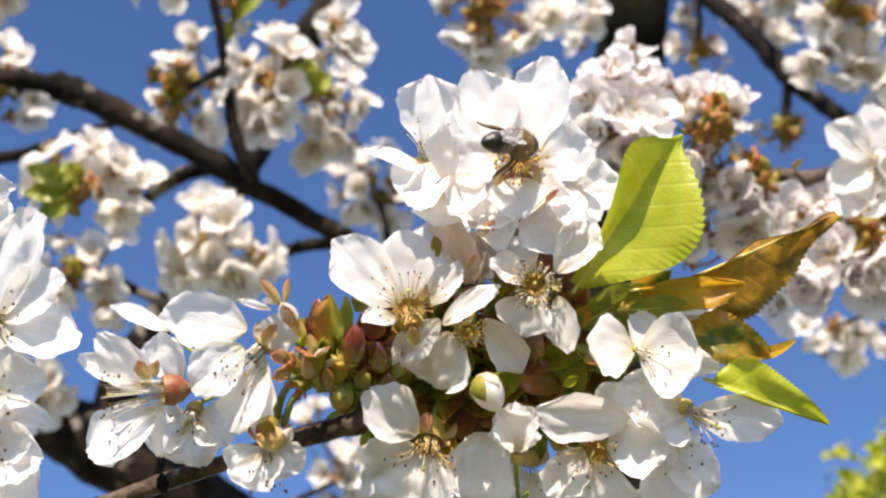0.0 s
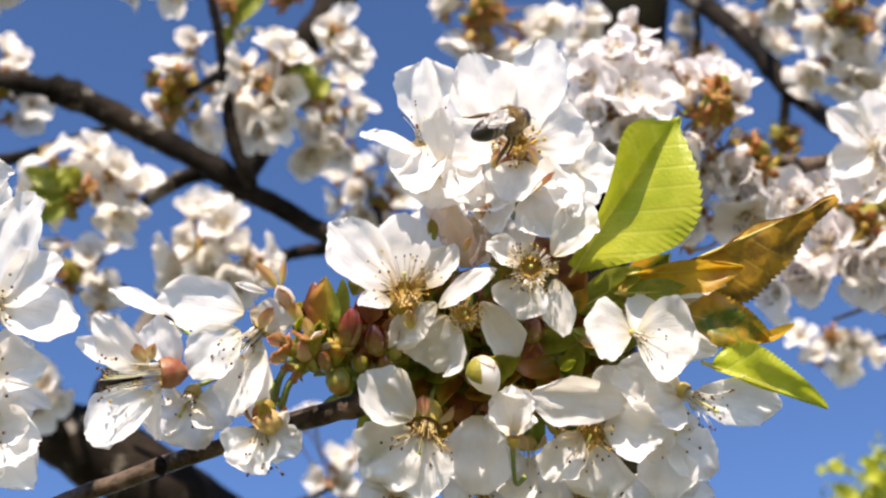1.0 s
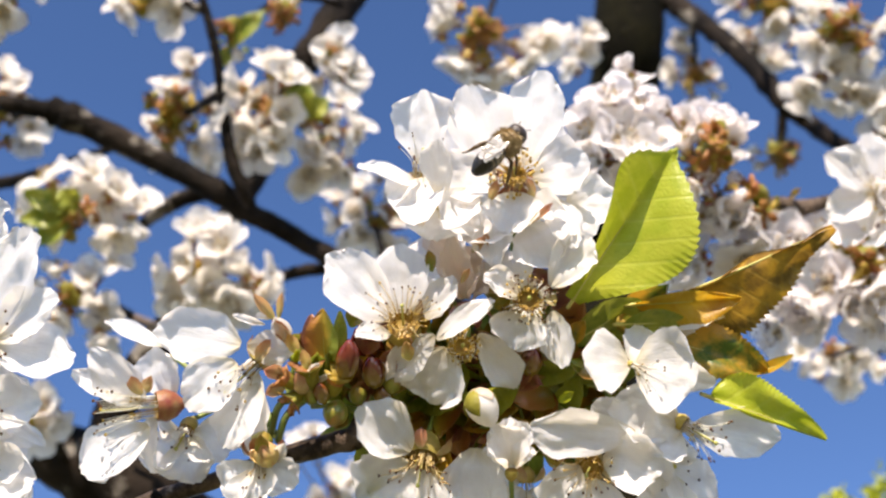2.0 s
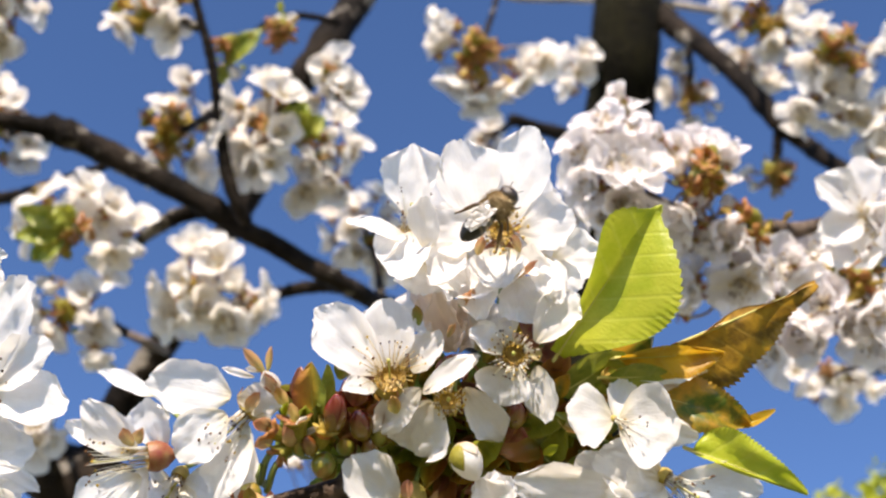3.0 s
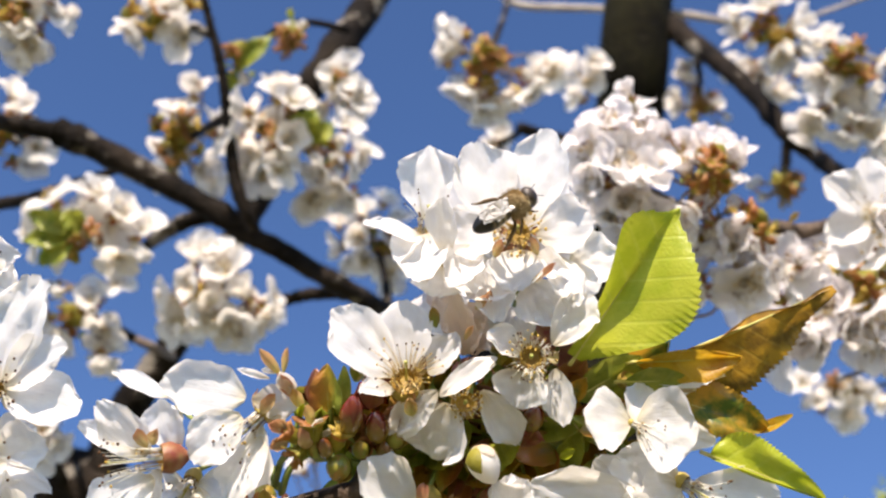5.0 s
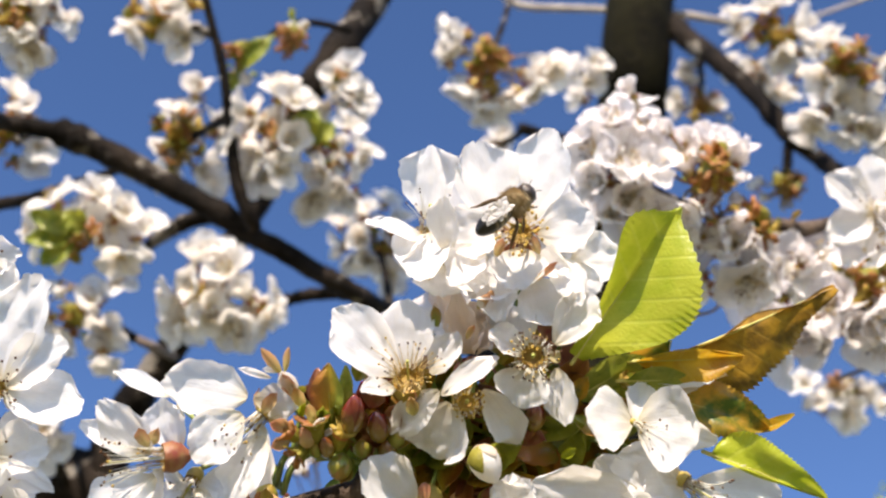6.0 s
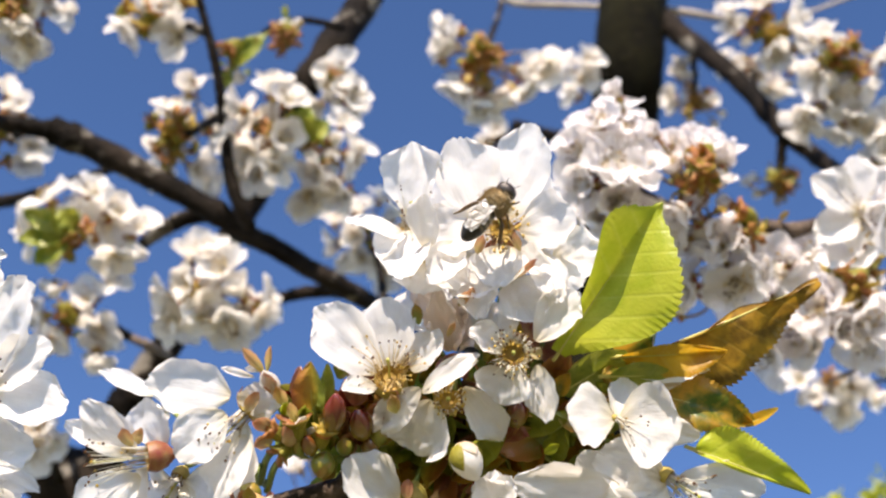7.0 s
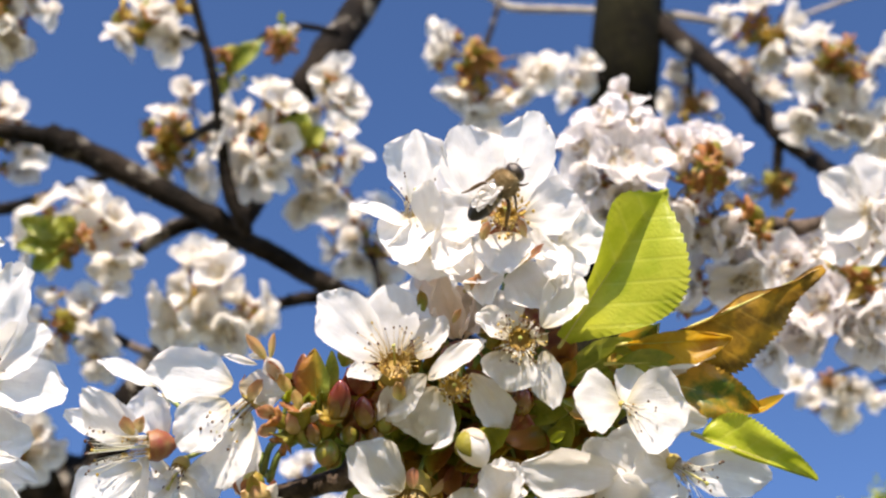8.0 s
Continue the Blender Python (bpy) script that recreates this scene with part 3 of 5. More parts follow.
limb("branch", [(610, -40, 0.02, 18), (540, -52, 0, 15), (490, -42, 0, 14), (450, -10, 0, 12)], 0.60, seed=21, sides=8)


# ---- blossom clusters on the tree ----
rng0 = random.Random(5)
FAR_PETALS = [solid("petal", *petal_data(0.0142, 0.0116 + 0.0008 * (k % 3), 0.16 + 0.05 * (k % 4), -0.05 + 0.05 * (k % 5), 0.14, 0.6, 900 + k, 5, 7), [PETAL_FAR]) for k in range(9)]
WHITE_PETALS = [solid("petal", *petal_data(0.0142, 0.0124 + 0.0008 * (k % 3), 0.14 + 0.05 * (k % 4), -0.05 + 0.05 * (k % 5), 0.16, 0.6, 930 + k, 6, 8), [PETAL_COOL]) for k in range(9)]
FAR_HEARTS = []
for k in range(5):
    a = cup_data((0, 0, 1), 0.0021, 0.0056, 5, 50 + k)
    b = stamens_data((0, 0, 1), 22, 0.0074, 44, 60 + k, size=0.00046, gold=0.45)
    lots = join((a[0], [f for f in a[1]], 0), (b[0], b[1], 1))
    idx = [(1, 2, 5)[i] for i in a[2]] + [[0, 3, 4][i] for i in b[2]]
    FAR_HEARTS.append(solid("flower", lots[0], lots[1], [FILAMENT, CUP, CUP_RED, ANTHER, ANTHER_GOLD, CUP_GOLD], idx))
FAR_LEAVES = []
for k, mt in enumerate((SCALE_FAR, SCALE_FAR, LEAF_GREEN, LEAF_BRONZE)):
    v, f = petal_data(0.010, 0.0055, 0.3, 0.25, 0.14, -1.0, 70 + k, 5, 7, True)
    FAR_LEAVES.append(solid("leaflet", v, f, [mt]))


FAR_TUFTS = []
for k in range(6):
    # a bud that has just shed its petals: a swollen cup whose scales flare into five uneven lobes
    rr, seg = random.Random(400 + k), 20
    lobes = [rr.uniform(0.55, 1.35) for _ in range(5)]
    verts, faces, index = [], [], []
    for h, r, flare in ((-0.0046, 0.0006, 0.0), (-0.0032, 0.0017, 0.0), (-0.0012, 0.0024, 0.05), (0.0004, 0.0022, 0.15), (0.0016, 0.0026, 0.55), (0.0030, 0.0034, 1.0), (0.0026, 0.0012, 0.35), (0.0004, 0.0004, 0.0)):
        for q in range(seg):
            w = 2 * math.pi * q / seg
            lobe = abs(math.cos(2.5 * w)) ** 0.8 * lobes[int((w / (2 * math.pi) * 5 + 0.5) % 5)]
            s1 = r * (1 - 0.55 * flare + 1.1 * flare * lobe) * (1 + 0.15 * noise.noise(Vector((3 * math.cos(w), 3 * math.sin(w), h * 900 + 7 * k))))
            verts.append((s1 * math.cos(w), s1 * math.sin(w), h + 0.0020 * flare * (lobe - 0.5)))
    for b in range(7):
        for q in range(seg):
            faces.append((b * seg + q, b * seg + (q + 1) % seg, (b + 1) * seg + (q + 1) % seg, (b + 1) * seg + q))
            index.append((1, 1, 1, (1, 0, 0)[k % 3], (1, 0, 2)[k % 3], (0, 0, 2)[k % 3], 2)[b])
    faces.append(tuple(range(seg))[::-1])
    faces.append(tuple(range(7 * seg, 8 * seg)))
    FAR_TUFTS.append(solid("bud", verts, faces, [SCALE_RUST, SCALE_OLIVE, SCALE_GOLD], index + [1, 2]))


def far_flower(o, at, axis, rng, size=1.0, openness=None, petals=FAR_PETALS):
    """A small blossom with five petals, its heart at the given place."""
    fl = part("flower", rng.choice(FAR_HEARTS), o, facing(at, axis, rng.uniform(0, 72)) @ Matrix.Scale(size, 4))
    up = openness if openness is not None else rng.uniform(12, 52)
    for k in range(5):
        m = pose(0, 0, 0, 0, 0, 72 * k + rng.uniform(-12, 12)) @ pose(0, 0.0013, 0.0002, up + rng.uniform(-14, 14), rng.uniform(-16, 16), 0)
        part("petal", rng.choice(petals), fl, m)
    return fl


def fill(o, hub, spots, dist, seed, aim=(-0.35, 0.6, 0.8), leaves=4, green=0.25, buds=0.12, size=1.0, core=None, extra=0.95, petals=FAR_PETALS, cupped=False):
    """Blossoms on stalks round one spur. spots: rows of grid x, y, z mm: the blossoms' hearts; core: where the stalks meet."""
    rng = random.Random(seed)
    cx = core or (sum(s[0] for s in spots) / len(spots), sum(s[1] for s in spots) / len(spots), -12)
    cpos = g(*cx, dist) - hub
    more = []
    for x, y, z in spots:
        for _ in range(int(extra + rng.random())):
            more.append((x + rng.uniform(-0.009, 0.009) * GRID / dist, y + rng.uniform(-0.009, 0.009) * GRID / dist, z - rng.uniform(5, 12)))
    for x, y, z in list(spots) + more:
        at = g(x, y, z, dist) - hub
        axis = (at - cpos).normalized() * 0.9 + Vector(aim) * 0.45 + Vector((rng.uniform(-0.9, 0.9), rng.uniform(-0.9, 0.9), rng.uniform(-0.6, 0.4)))
        axis.normalize()
        if rng.random() < buds:
            far_flower(o, at, axis, rng, 0.62 * size, 80, petals)
            st = at - axis * 0.003 * size
        else:
            far_flower(o, at, axis, rng, 1.08 * size * rng.uniform(0.82, 1.12), rng.uniform(15, 58) if cupped else None, petals)
            st = at - axis * 0.0042 * size
        mid = st - axis * 0.006 + (cpos - st) * 0.3
        v, f = tube_data([(*st, 0.0007), (*mid, 0.0006), (*cpos, 0.0008)], 5, 4)
        part("flower_stalk", solid("flower_stalk", v, f, [STALK_RED]), o)
    for k in range(int((leaves * 1.1 + (2 if leaves else 0)) * (1 - 0.8 * green))):
        # spent buds sit round the spur's end, before the back row of blossoms
        spread = 0.0068 * min(1.0, 0.6 + 0.04 * leaves)
        root = cpos + Vector((rng.gauss(0, 1) * spread, rng.gauss(0, 1) * spread, rng.uniform(0.006, 0.020)))
        d = Vector((rng.uniform(-0.9, 0.9), rng.uniform(-0.9, 0.9), rng.uniform(0.2, 1.0)))
        part("bud", rng.choice(FAR_TUFTS), o, facing(root, d, rng.uniform(0, 360)) @ Matrix.Scale(rng.uniform(1.0, 1.8) * min(1.0, size), 4))
    for k in range(int(leaves * 1.6 + (5 if leaves else 0))):
        d = Vector((rng.uniform(-1, 1), rng.uniform(-1, 1), rng.uniform(0.5, 1.8))).normalized()
        mesh = FAR_LEAVES[2 if rng.random() < green else rng.choice((0, 1, 0, 3))]
        part("leaflet", mesh, o, turned(cpos + d * rng.uniform(0.006, 0.016), d, (0, 0.6, 1)) @ Matrix.Scale(rng.uniform(0.5, 0.95) * min(1.0, size), 4))


CLUSTER_LABEL = "cluster of white cherry blossom with rust-coloured bud scales on a spur"


def cluster(spots, dist, seed, stem, leaves=4, green=0.2, buds=0.12, label=CLUSTER_LABEL, core=None, size=1.0, aim=(-0.35, 0.6, 0.8)):
    """A spur of the tree in blossom. stem: grid x, y and metres of the branch on which it sits."""
    cx = core or (sum(s[0] for s in spots) / len(spots), sum(s[1] for s in spots) / len(spots), -12)
    dist *= BACK
    hub = g(*cx, dist)
    o = branch_thing("blossom_cluster", hub, label, "blossom", "blossom clusters on the tree")
    fill(o, hub, spots, dist, seed, leaves=leaves, green=green, buds=buds, core=cx, size=size, aim=aim)
    e = g(stem[0], stem[1], 0, stem[2] * BACK) - hub
    v, f = tube_data([(0, 0, 0, 0.0026), (*(e * 0.5 + Vector((0.002, 0.001, 0))), 0.0026), (*e, 0.0034)], 8, 4, 0.2, seed)
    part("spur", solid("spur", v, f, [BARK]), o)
    return o


green_spur = cluster([(95, 275, 6), (205, 300, 8), (165, 265, 0), (240, 345, 4), (130, 330, 2), (210, 370, 8), (70, 330, -2)], 0.50, 31, (150, 237, 0.57), leaves=7, green=0.6, core=(150, 330, -6),
        label="cluster of white cherry blossom with fresh green leaflets")
cluster([(120, 430, 0), (160, 470, 4), (190, 500, 4), (130, 510, 2), (205, 420, 2), (185, 545, 6), (90, 480, -6)], 0.56, 32, (240, 514, 0.60), leaves=3, aim=(0.2, -0.8, 0.3))
cluster([(310, 440, 6), (350, 420, 10), (405, 400, 4), (440, 440, 6), (370, 470, 10), (330, 490, 4), (420, 490, 6), (345, 380, 0), (460, 475, 0)], 0.52, 33, (345, 455, 0.61), leaves=5, aim=(-0.3, 0.3, 0.9))
cluster([(310, 110, 0), (345, 60, 4), (330, 170, 4), (375, 140, 0), (300, 180, -4), (350, 215, 4), (310, 235, -4)], 0.60, 34, (398, 120, 0.53), leaves=14, green=0.1, core=(318, 165, 0))
cluster([(430, 110, 4), (420, 160, 8), (460, 190, 8), (435, 215, 4), (490, 215, 4), (465, 130, 0), (510, 95, 4), (505, 160, 2)], 0.54, 35, (485, 170, 0.62), leaves=4, green=0.5, core=(480, 165, -10))
mixed_spur = cluster([(545, 170, 2), (590, 160, 4), (620, 190, 6), (570, 215, 8), (605, 235, 4), (555, 255, 2)], 0.56, 36, (505, 130, 0.62), leaves=6, green=0.5, core=(560, 170, -10))
cluster([(605, 40, 0), (620, 85, 2), (590, 90, 0)], 0.60, 37, (560, 45, 0.625), leaves=1)
cluster([(290, -60, 0), (320, -20, 2), (240, -30, -4), (265, -80, -4)], 0.56, 38, (362, -30, 0.545), leaves=5, green=0.1)
cluster([(600, 310, 0), (640, 330, 4), (690, 310, 0), (650, 370, 4), (700, 350, 4), (605, 355, 0), (680, 270, -6), (690, 395, 2), (640, 290, -4)], 0.68, 39, (690, 455, 0.60), leaves=4, green=0.05, core=(665, 345, -14))
cluster([(790, 15, 0), (830, 60, 4), (850, 85, 6), (920, 30, 6), (950, 45, 4), (915, 70, 6), (975, 20, 0), (800, -20, 0), (870, 75, 2)], 0.66, 40, (895, -98, 1.0), leaves=16, green=0.3, core=(858, 15, 6), size=1.25, aim=(0.0, -0.35, 1.2))
cluster([(1035, 50, 0), (1025, 80, 2), (1045, 20, 0)], 0.74, 41, (1075, 40, 0.90), leaves=0)
cluster([(868, 170, 0), (885, 150, 2), (872, 195, 2)], 0.86, 46, (925, 134, 0.82), leaves=1)
cluster([(1225, 50, 0), (1200, 80, 2), (1260, 90, 2), (1235, 130, 4), (1215, 20, 0), (1270, 120, 2)], 0.90, 42, (1235, 10, 0.86), leaves=9, green=0.3, core=(1235, 90, -2))
cluster([(1315, 25, 2), (1350, 35, 4), (1375, 60, 2), (1290, 10, 0), (1400, 60, 2), (1410, 30, 0)], 0.90, 43, (1345, 80, 0.80), leaves=5, core=(1340, 30, -8))
cluster([(1460, 30, 4), (1500, 20, 2), (1480, 75, 6), (1530, 60, 4), (1520, 110, 4), (1455, 100, 2), (1550, 20, 0), (1500, 130, 4), (1470, -30, 0)], 0.60, 44, (1450, -31, 1.0), leaves=12, green=0.2, core=(1490, 15, -4))
cluster([(1300, -60, 0), (1330, -30, 2), (1400, -50, 0), (1370, -10, 2), (1420, -10, 0), (1350, -80, 0)], 0.72, 45, (1330, -55, 1.0), leaves=7, green=0.1)
cluster([(1550, 140, 4), (1570, 190, 4), (1590, 110, 0), (1600, 170, 0)], 0.60, 47, (1600, 262, 0.66), leaves=2)
cluster([(1375, 240, 2), (1350, 225, 2)], 0.74, 48, (1380, 235, 0.76), leaves=12, green=0.15, buds=1.0, core=(1378, 232, 0), label="withered brown bud cluster on a short spur")
cluster([(575, 840, 0), (620, 850, 2), (600, 810, 0), (560, 720, 0), (545, 745, -2), (640, 800, 0), (585, 880, 0), (630, 900, 0)], 0.75, 49, (420, 935, 0.65), leaves=2, core=(600, 850, -14))
cluster([(85, 680, 0), (60, 720, 2), (45, 640, 0), (100, 700, 0)], 0.52, 50, (130, 780, 0.63), leaves=1)
cluster([(15, 90, 0), (40, 120, 2), (10, 150, 2), (60, 178, 4)], 0.60, 51, (40, 143, 0.55), leaves=8, green=0.0, core=(25, 170, -4))
cluster([(505, -30, 0)], 0.59, 53, (500, -44, 0.60), leaves=5, green=0.5, buds=1.0, core=(510, -15, 0), label="dark tuft of young leaves on a short twig")
leaf_tuft = cluster([(420, 40, -4)], 0.58, 54, (450, -10, 0.60), leaves=3, green=0.8, buds=1.0, core=(425, 20, 0), label="dark green young leaves at a twig's end")
for o, core, d0, rows in ((green_spur, (150, 330, -6), 0.50, ((140, 335, 10, 48, 296, 12), (135, 340, 10, 40, 345, 14), (130, 345, 12, 72, 388, 14), (140, 330, 12, 112, 290, 14))),
                          (mixed_spur, (560, 170, -10), 0.56, ((545, 160, 12, 518, 108, 14), (540, 165, 12, 550, 98, 14), (550, 165, 12, 588, 130, 10))),
                          (leaf_tuft, (425, 20, 0), 0.58, ((408, 48, 14, 478, -30, 12), (412, 42, 12, 392, 74, 12), (430, 18, 10, 402, 8, 12)))):
    for k, (x0, y0, z0, x1, y1, z1) in enumerate(rows):
        leaf(o, g(*core, d0 * BACK), (x0, y0, z0), (x1, y1, z1), 14.0, (0.1 * k, 0.4, 1), LEAF_GREEN, 25, 0.15, "fresh green leaf", seed=20 + k, dist=d0 * BACK, wave=0.25)

limb("branch", [(1700, 285, 0.02, 20), (1722, 400, 0.05, 17), (1668, 520, 0.10, 14), (1590, 572, 0.13, 11), (1530, 585, 0.14, 8)], 0.57, seed=26, sides=8)
cluster([(1425, 580, 2), (1480, 596, 4), (1520, 588, 4), (1455, 622, 4), (1500, 632, 4), (1540, 606, 0)], 0.68, 66, (1530, 585, 0.71), leaves=4, green=0.5, core=(1485, 590, -8), size=0.95)

# a cluster that swings by itself
corner = cluster([(-35, -55, 0), (5, -45, 4), (25, -85, 2), (-5, -105, 0), (-45, -95, 0), (15, -20, 4), (40, -65, 0)], 0.50, 52, (-160, 95, 0.59), leaves=4, green=0.1, core=(0, -60, -8),
                 label="swinging cluster of white cherry blossom at a twig's end")

# ---- the swaying branch with blossom behind the near one ----
RD = 0.46
rhub = g(1600, 285, 0, RD)
right_branch = branch_thing("flowering_branch", rhub, "swaying grey-brown cherry branch crowded with white blossom and buds", "branch", "flowering branches")
limb("twig", [(1765, 301, 0.268, 37), (1730, 285, 0.12, 40), (1670, 278, 0.02, 42), (1600, 285, 0, 37), (1520, 292, 0, 26), (1470, 305, 0, 29), (1420, 318, 0, 40), (1380, 310, 0, 33), (1330, 308, 0, 24), (1270, 300, 0.005, 22), (1200, 270, 0.01, 20), (1130, 235, 0.012, 13)], RD, BARK_TWIG, 10, 6, 0.12, 23, 0.3, parent=right_branch, hub=rhub)
limb("twig", [(1425, 318, 0, 24), (1395, 342, 0, 20), (1378, 362, 0.002, 13)], RD, BARK_TWIG, 8, 4, 0.12, 24, 0.2, parent=right_branch, hub=rhub)
limb("twig", [(1650, 292, 0, 18), (1640, 380, 0.02, 16), (1600, 450, 0.05, 13), (1560, 540, 0.09, 11), (1485, 575, 0.14, 9)], RD, BARK_TWIG, 8, 4, 0.12, 25, 0.2, parent=right_branch, hub=rhub)
fill(right_branch, rhub, [(1118, 80, 4), (1080, 135, 4), (1060, 190, 4), (1105, 200, 12), (1140, 220, 10), (1070, 240, 6), (1125, 150, 2), (1150, 180, 0), (1060, 165, -4), (1055, 230, -4), (1110, 265, 6)],
     RD, 61, leaves=2, core=(1105, 225, -10), aim=(-0.4, 0.7, 0.8), buds=0.2, size=0.84, extra=0.6, petals=WHITE_PETALS, cupped=True)
fill(right_branch, rhub, [(1185, 150, 4), (1215, 165, 6), (1240, 200, 8), (1270, 180, 4), (1285, 240, 4), (1235, 280, 10), (1270, 310, 8), (1250, 330, 6), (1300, 200, 0), (1220, 220, 4), (1295, 280, 2), (1265, 250, 10)],
     RD, 62, leaves=8, green=0.08, aim=(-0.4, 0.9, 1.0), core=(1235, 240, 2), buds=0.45, size=0.72, extra=1.0, petals=WHITE_PETALS, cupped=True)
fill(right_branch, rhub, [(1085, 300, 4), (1052, 290, 2), (1150, 300, 6), (1170, 345, 4), (1110, 340, 4)], RD, 69, leaves=0, core=(1120, 285, -12), aim=(-0.2, 2.2, 2.4), buds=0.2, size=0.8, extra=0.3, petals=WHITE_PETALS)
fill(right_branch, rhub, [(1335, 345, 6), (1300, 345, 4), (1265, 360, 4), (1380, 385, 6), (1420, 375, 8), (1355, 400, 4), (1320, 410, 2), (1245, 420, 0), (1220, 460, 0)], RD, 63, leaves=4, green=0.3, aim=(-0.7, 2.0, 1.6), core=(1340, 335, -8), buds=0.2, size=0.85, extra=0.6, petals=WHITE_PETALS)
bloom(right_branch, rhub, (1552, 288, 4), [(1462, 226, 6, 15, 0, 0.2), (1530, 188, 2, 14, 0, 0.2), (1625, 225, 2, 15, 0, 0.2), (1468, 332, 8, 13, 0, 0.22), (1560, 372, 8, 14, 0, 0.2)], (-0.3, 0.3, 0.9), 22, 8.0, 45, (1560, 296, -6), gold=0.4, dist=RD - 0.03, cup=2.2)
fill(right_branch, rhub, [(1560, 340, 2), (1600, 300, 0)], RD - 0.03, 64, leaves=0, core=(1560, 296, -6), aim=(-0.2, 0.2, 1), buds=0.0, extra=0.0, petals=WHITE_PETALS)
fill(right_branch, rhub, [(1470, 450, 4), (1510, 440, 6), (1550, 470, 8), (1440, 480, 4), (1500, 490, 8), (1385, 535, -4), (1345, 470, -2), (1450, 520, 2), (1545, 515, 2)], RD + 0.04, 65, leaves=2, aim=(-0.3, 1.0, 1.4), cupped=True, core=(1510, 410, -8), buds=0.1, extra=0.4, petals=WHITE_PETALS)
fill(right_branch, rhub, [(1510, 385, 0), (1550, 400, 2)], RD + 0.06, 67, leaves=12, green=0.25, core=(1520, 395, 0), buds=1.0, petals=WHITE_PETALS)

# ---- the near flowering branch ----
hub = g(668, 700)
near = branch_thing("flowering_branch", hub, "near cherry twig in bloom with white flowers, red buds, young leaves", "branch", "flowering branches")
limb("twig", [(-260, 612, 0.60, 33), (-330, 700, 0.50, 37), (-300, 900, 0.22, 44), (-100, 1000, 0.06, 48), (120, 915, 0.012, 40), (220, 880, 0.006, 40), (300, 850, 0.003, 44), (360, 832, 0.0, 37), (440, 805, 0, 42), (520, 778, 0, 48), (600, 756, 0, 51), (640, 745, 0, 57), (668, 700, 0.004, 55), (740, 670, 0.008, 51),
              (850, 650, 0.012, 48), (960, 620, 0.014, 42), (1060, 570, 0.016, 33), (1110, 540, 0.016, 18)], D0, BARK_TWIG, 16, 8, 0.10, 41, 0.25, parent=near, hub=hub)
limb("twig_scar", [(285, 838, 0, 10), (288, 856, -0.0022, 30), (290, 872, 0, 12)], D0 - 0.0015, BARK, 10, 4, 0.2, 42, 0.0, parent=near, hub=hub)

# the flower that the bee visits, and its neighbours at the top
bloom(near, hub, (920, 286, 0), [(842, 127, -4, 13.0, 8, 0.10, 882, 268, -1), (972, 105, -4, 12.0, -8, 0.10, 940, 266, -1), (1050, 262, 4, 11.5, 8, 0.10, 952, 288, 0), (786, 306, 4, 11.0, -8, 0.14, 888, 276, 0), (914, 384, 9, 11.5, 0, 0.2, 926, 314, 3)], (-0.1, 0.35, 1), 46, 4.6, 62, (905, 470, -4), True, gold=0.92, cup=2.4, anther=0.34, amber=True, ruffle=0.10)
bloom(near, hub, (752, 285, -3), [(764, 135, -6, 11.5, 4, 0.12, 756, 262, -4), (648, 262, 5, 6.4, 25, 0.22, 752, 300, 0), (735, 364, 8, 10.5, 8, 0.16, 772, 284, 1), (795, 374, 9, 7.4, -8, 0.25, 850, 308, 2), (700, 330, 5, 7, 20, 0.3)], (0.15, 0.8, 0.7), 14, 8.0, 24, (800, 480, -8), gold=0.0, ruffle=0.13)
bloom(near, hub, (930, 365, 3), [(890, 442, 9, 7.8, 6, 0.2, 882, 348, 3), (986, 446, 8, 11.5, -6, 0.16, 942, 374, 3), (1028, 410, 9, 6.6, -14, 0.2, 985, 328, 3), (1100, 320, 0, 10.0, 4, 0.12, 1012, 342, 0), (835, 405, 7, 9, 14, 0.25), (1005, 345, 7, 6.5, -20, 0.3)], (0.0, -0.35, 0.9), 0, stem=(905, 500, -6), red=True, sepals=0, ruffle=0.16)
bloom(near, hub, (835, 510, 1), [(768, 388, 0, 8.0, 25, 0.3), (812, 390, 5, 6.6, 0, 0.36), (862, 432, 5, 6.5, -20, 0.34), (792, 430, 3, 6.5, 20, 0.3), (878, 470, 3, 6, -30, 0.3), (835, 408, 0, 8, 0, 0.3)], (-0.1, 0.9, -0.5), 0, stem=(820, 600, -4), red=True, mat=PETAL_BLUSH, ruffle=0.3)
bloom(near, hub, (880, 480, -6), [(885, 398, -2, 9, 0, 0.25), (850, 410, -4, 9, 0, 0.25), (925, 420, -3, 9, 10, 0.25), (720, 420, -6, 9, 0, 0.2)], (0, 0.5, 0.6), 0, stem=(880, 560, -8), sepals=0, ruffle=0.22)
bloom(near, hub, (1000, 470, 1), [(1052, 398, -2, 8.5, 12, 0.25), (1010, 405, 3, 8, 0, 0.3), (1040, 455, -2, 8, 15, 0.25)], (0.0, 0.3, 0.9), 0, stem=(940, 580, -5), red=True, sepals=0)
bloom(near, hub, (835, 325, -9), [(760, 345, -6, 11, 10, 0.2), (800, 245, -8, 11, 0, 0.2), (880, 410, -4, 11, 0, 0.2), (775, 410, -3, 11, 0, 0.2), (1000, 340, -6, 11, 0, 0.2)], (0.1, 0.2, 1), 0, stem=(835, 500, -8))
bloom(near, hub, (790, 335, 4), [(792, 222, 7, 6.4, -10, 0.2, 792, 322, 4), (850, 385, 8, 9.0, -10, 0.2), (770, 395, 6, 9.5, 5, 0.2)], (0.0, 0.6, 0.7), 0, stem=(820, 480, -6), sepals=0, cup=1.0, ruffle=0.14)
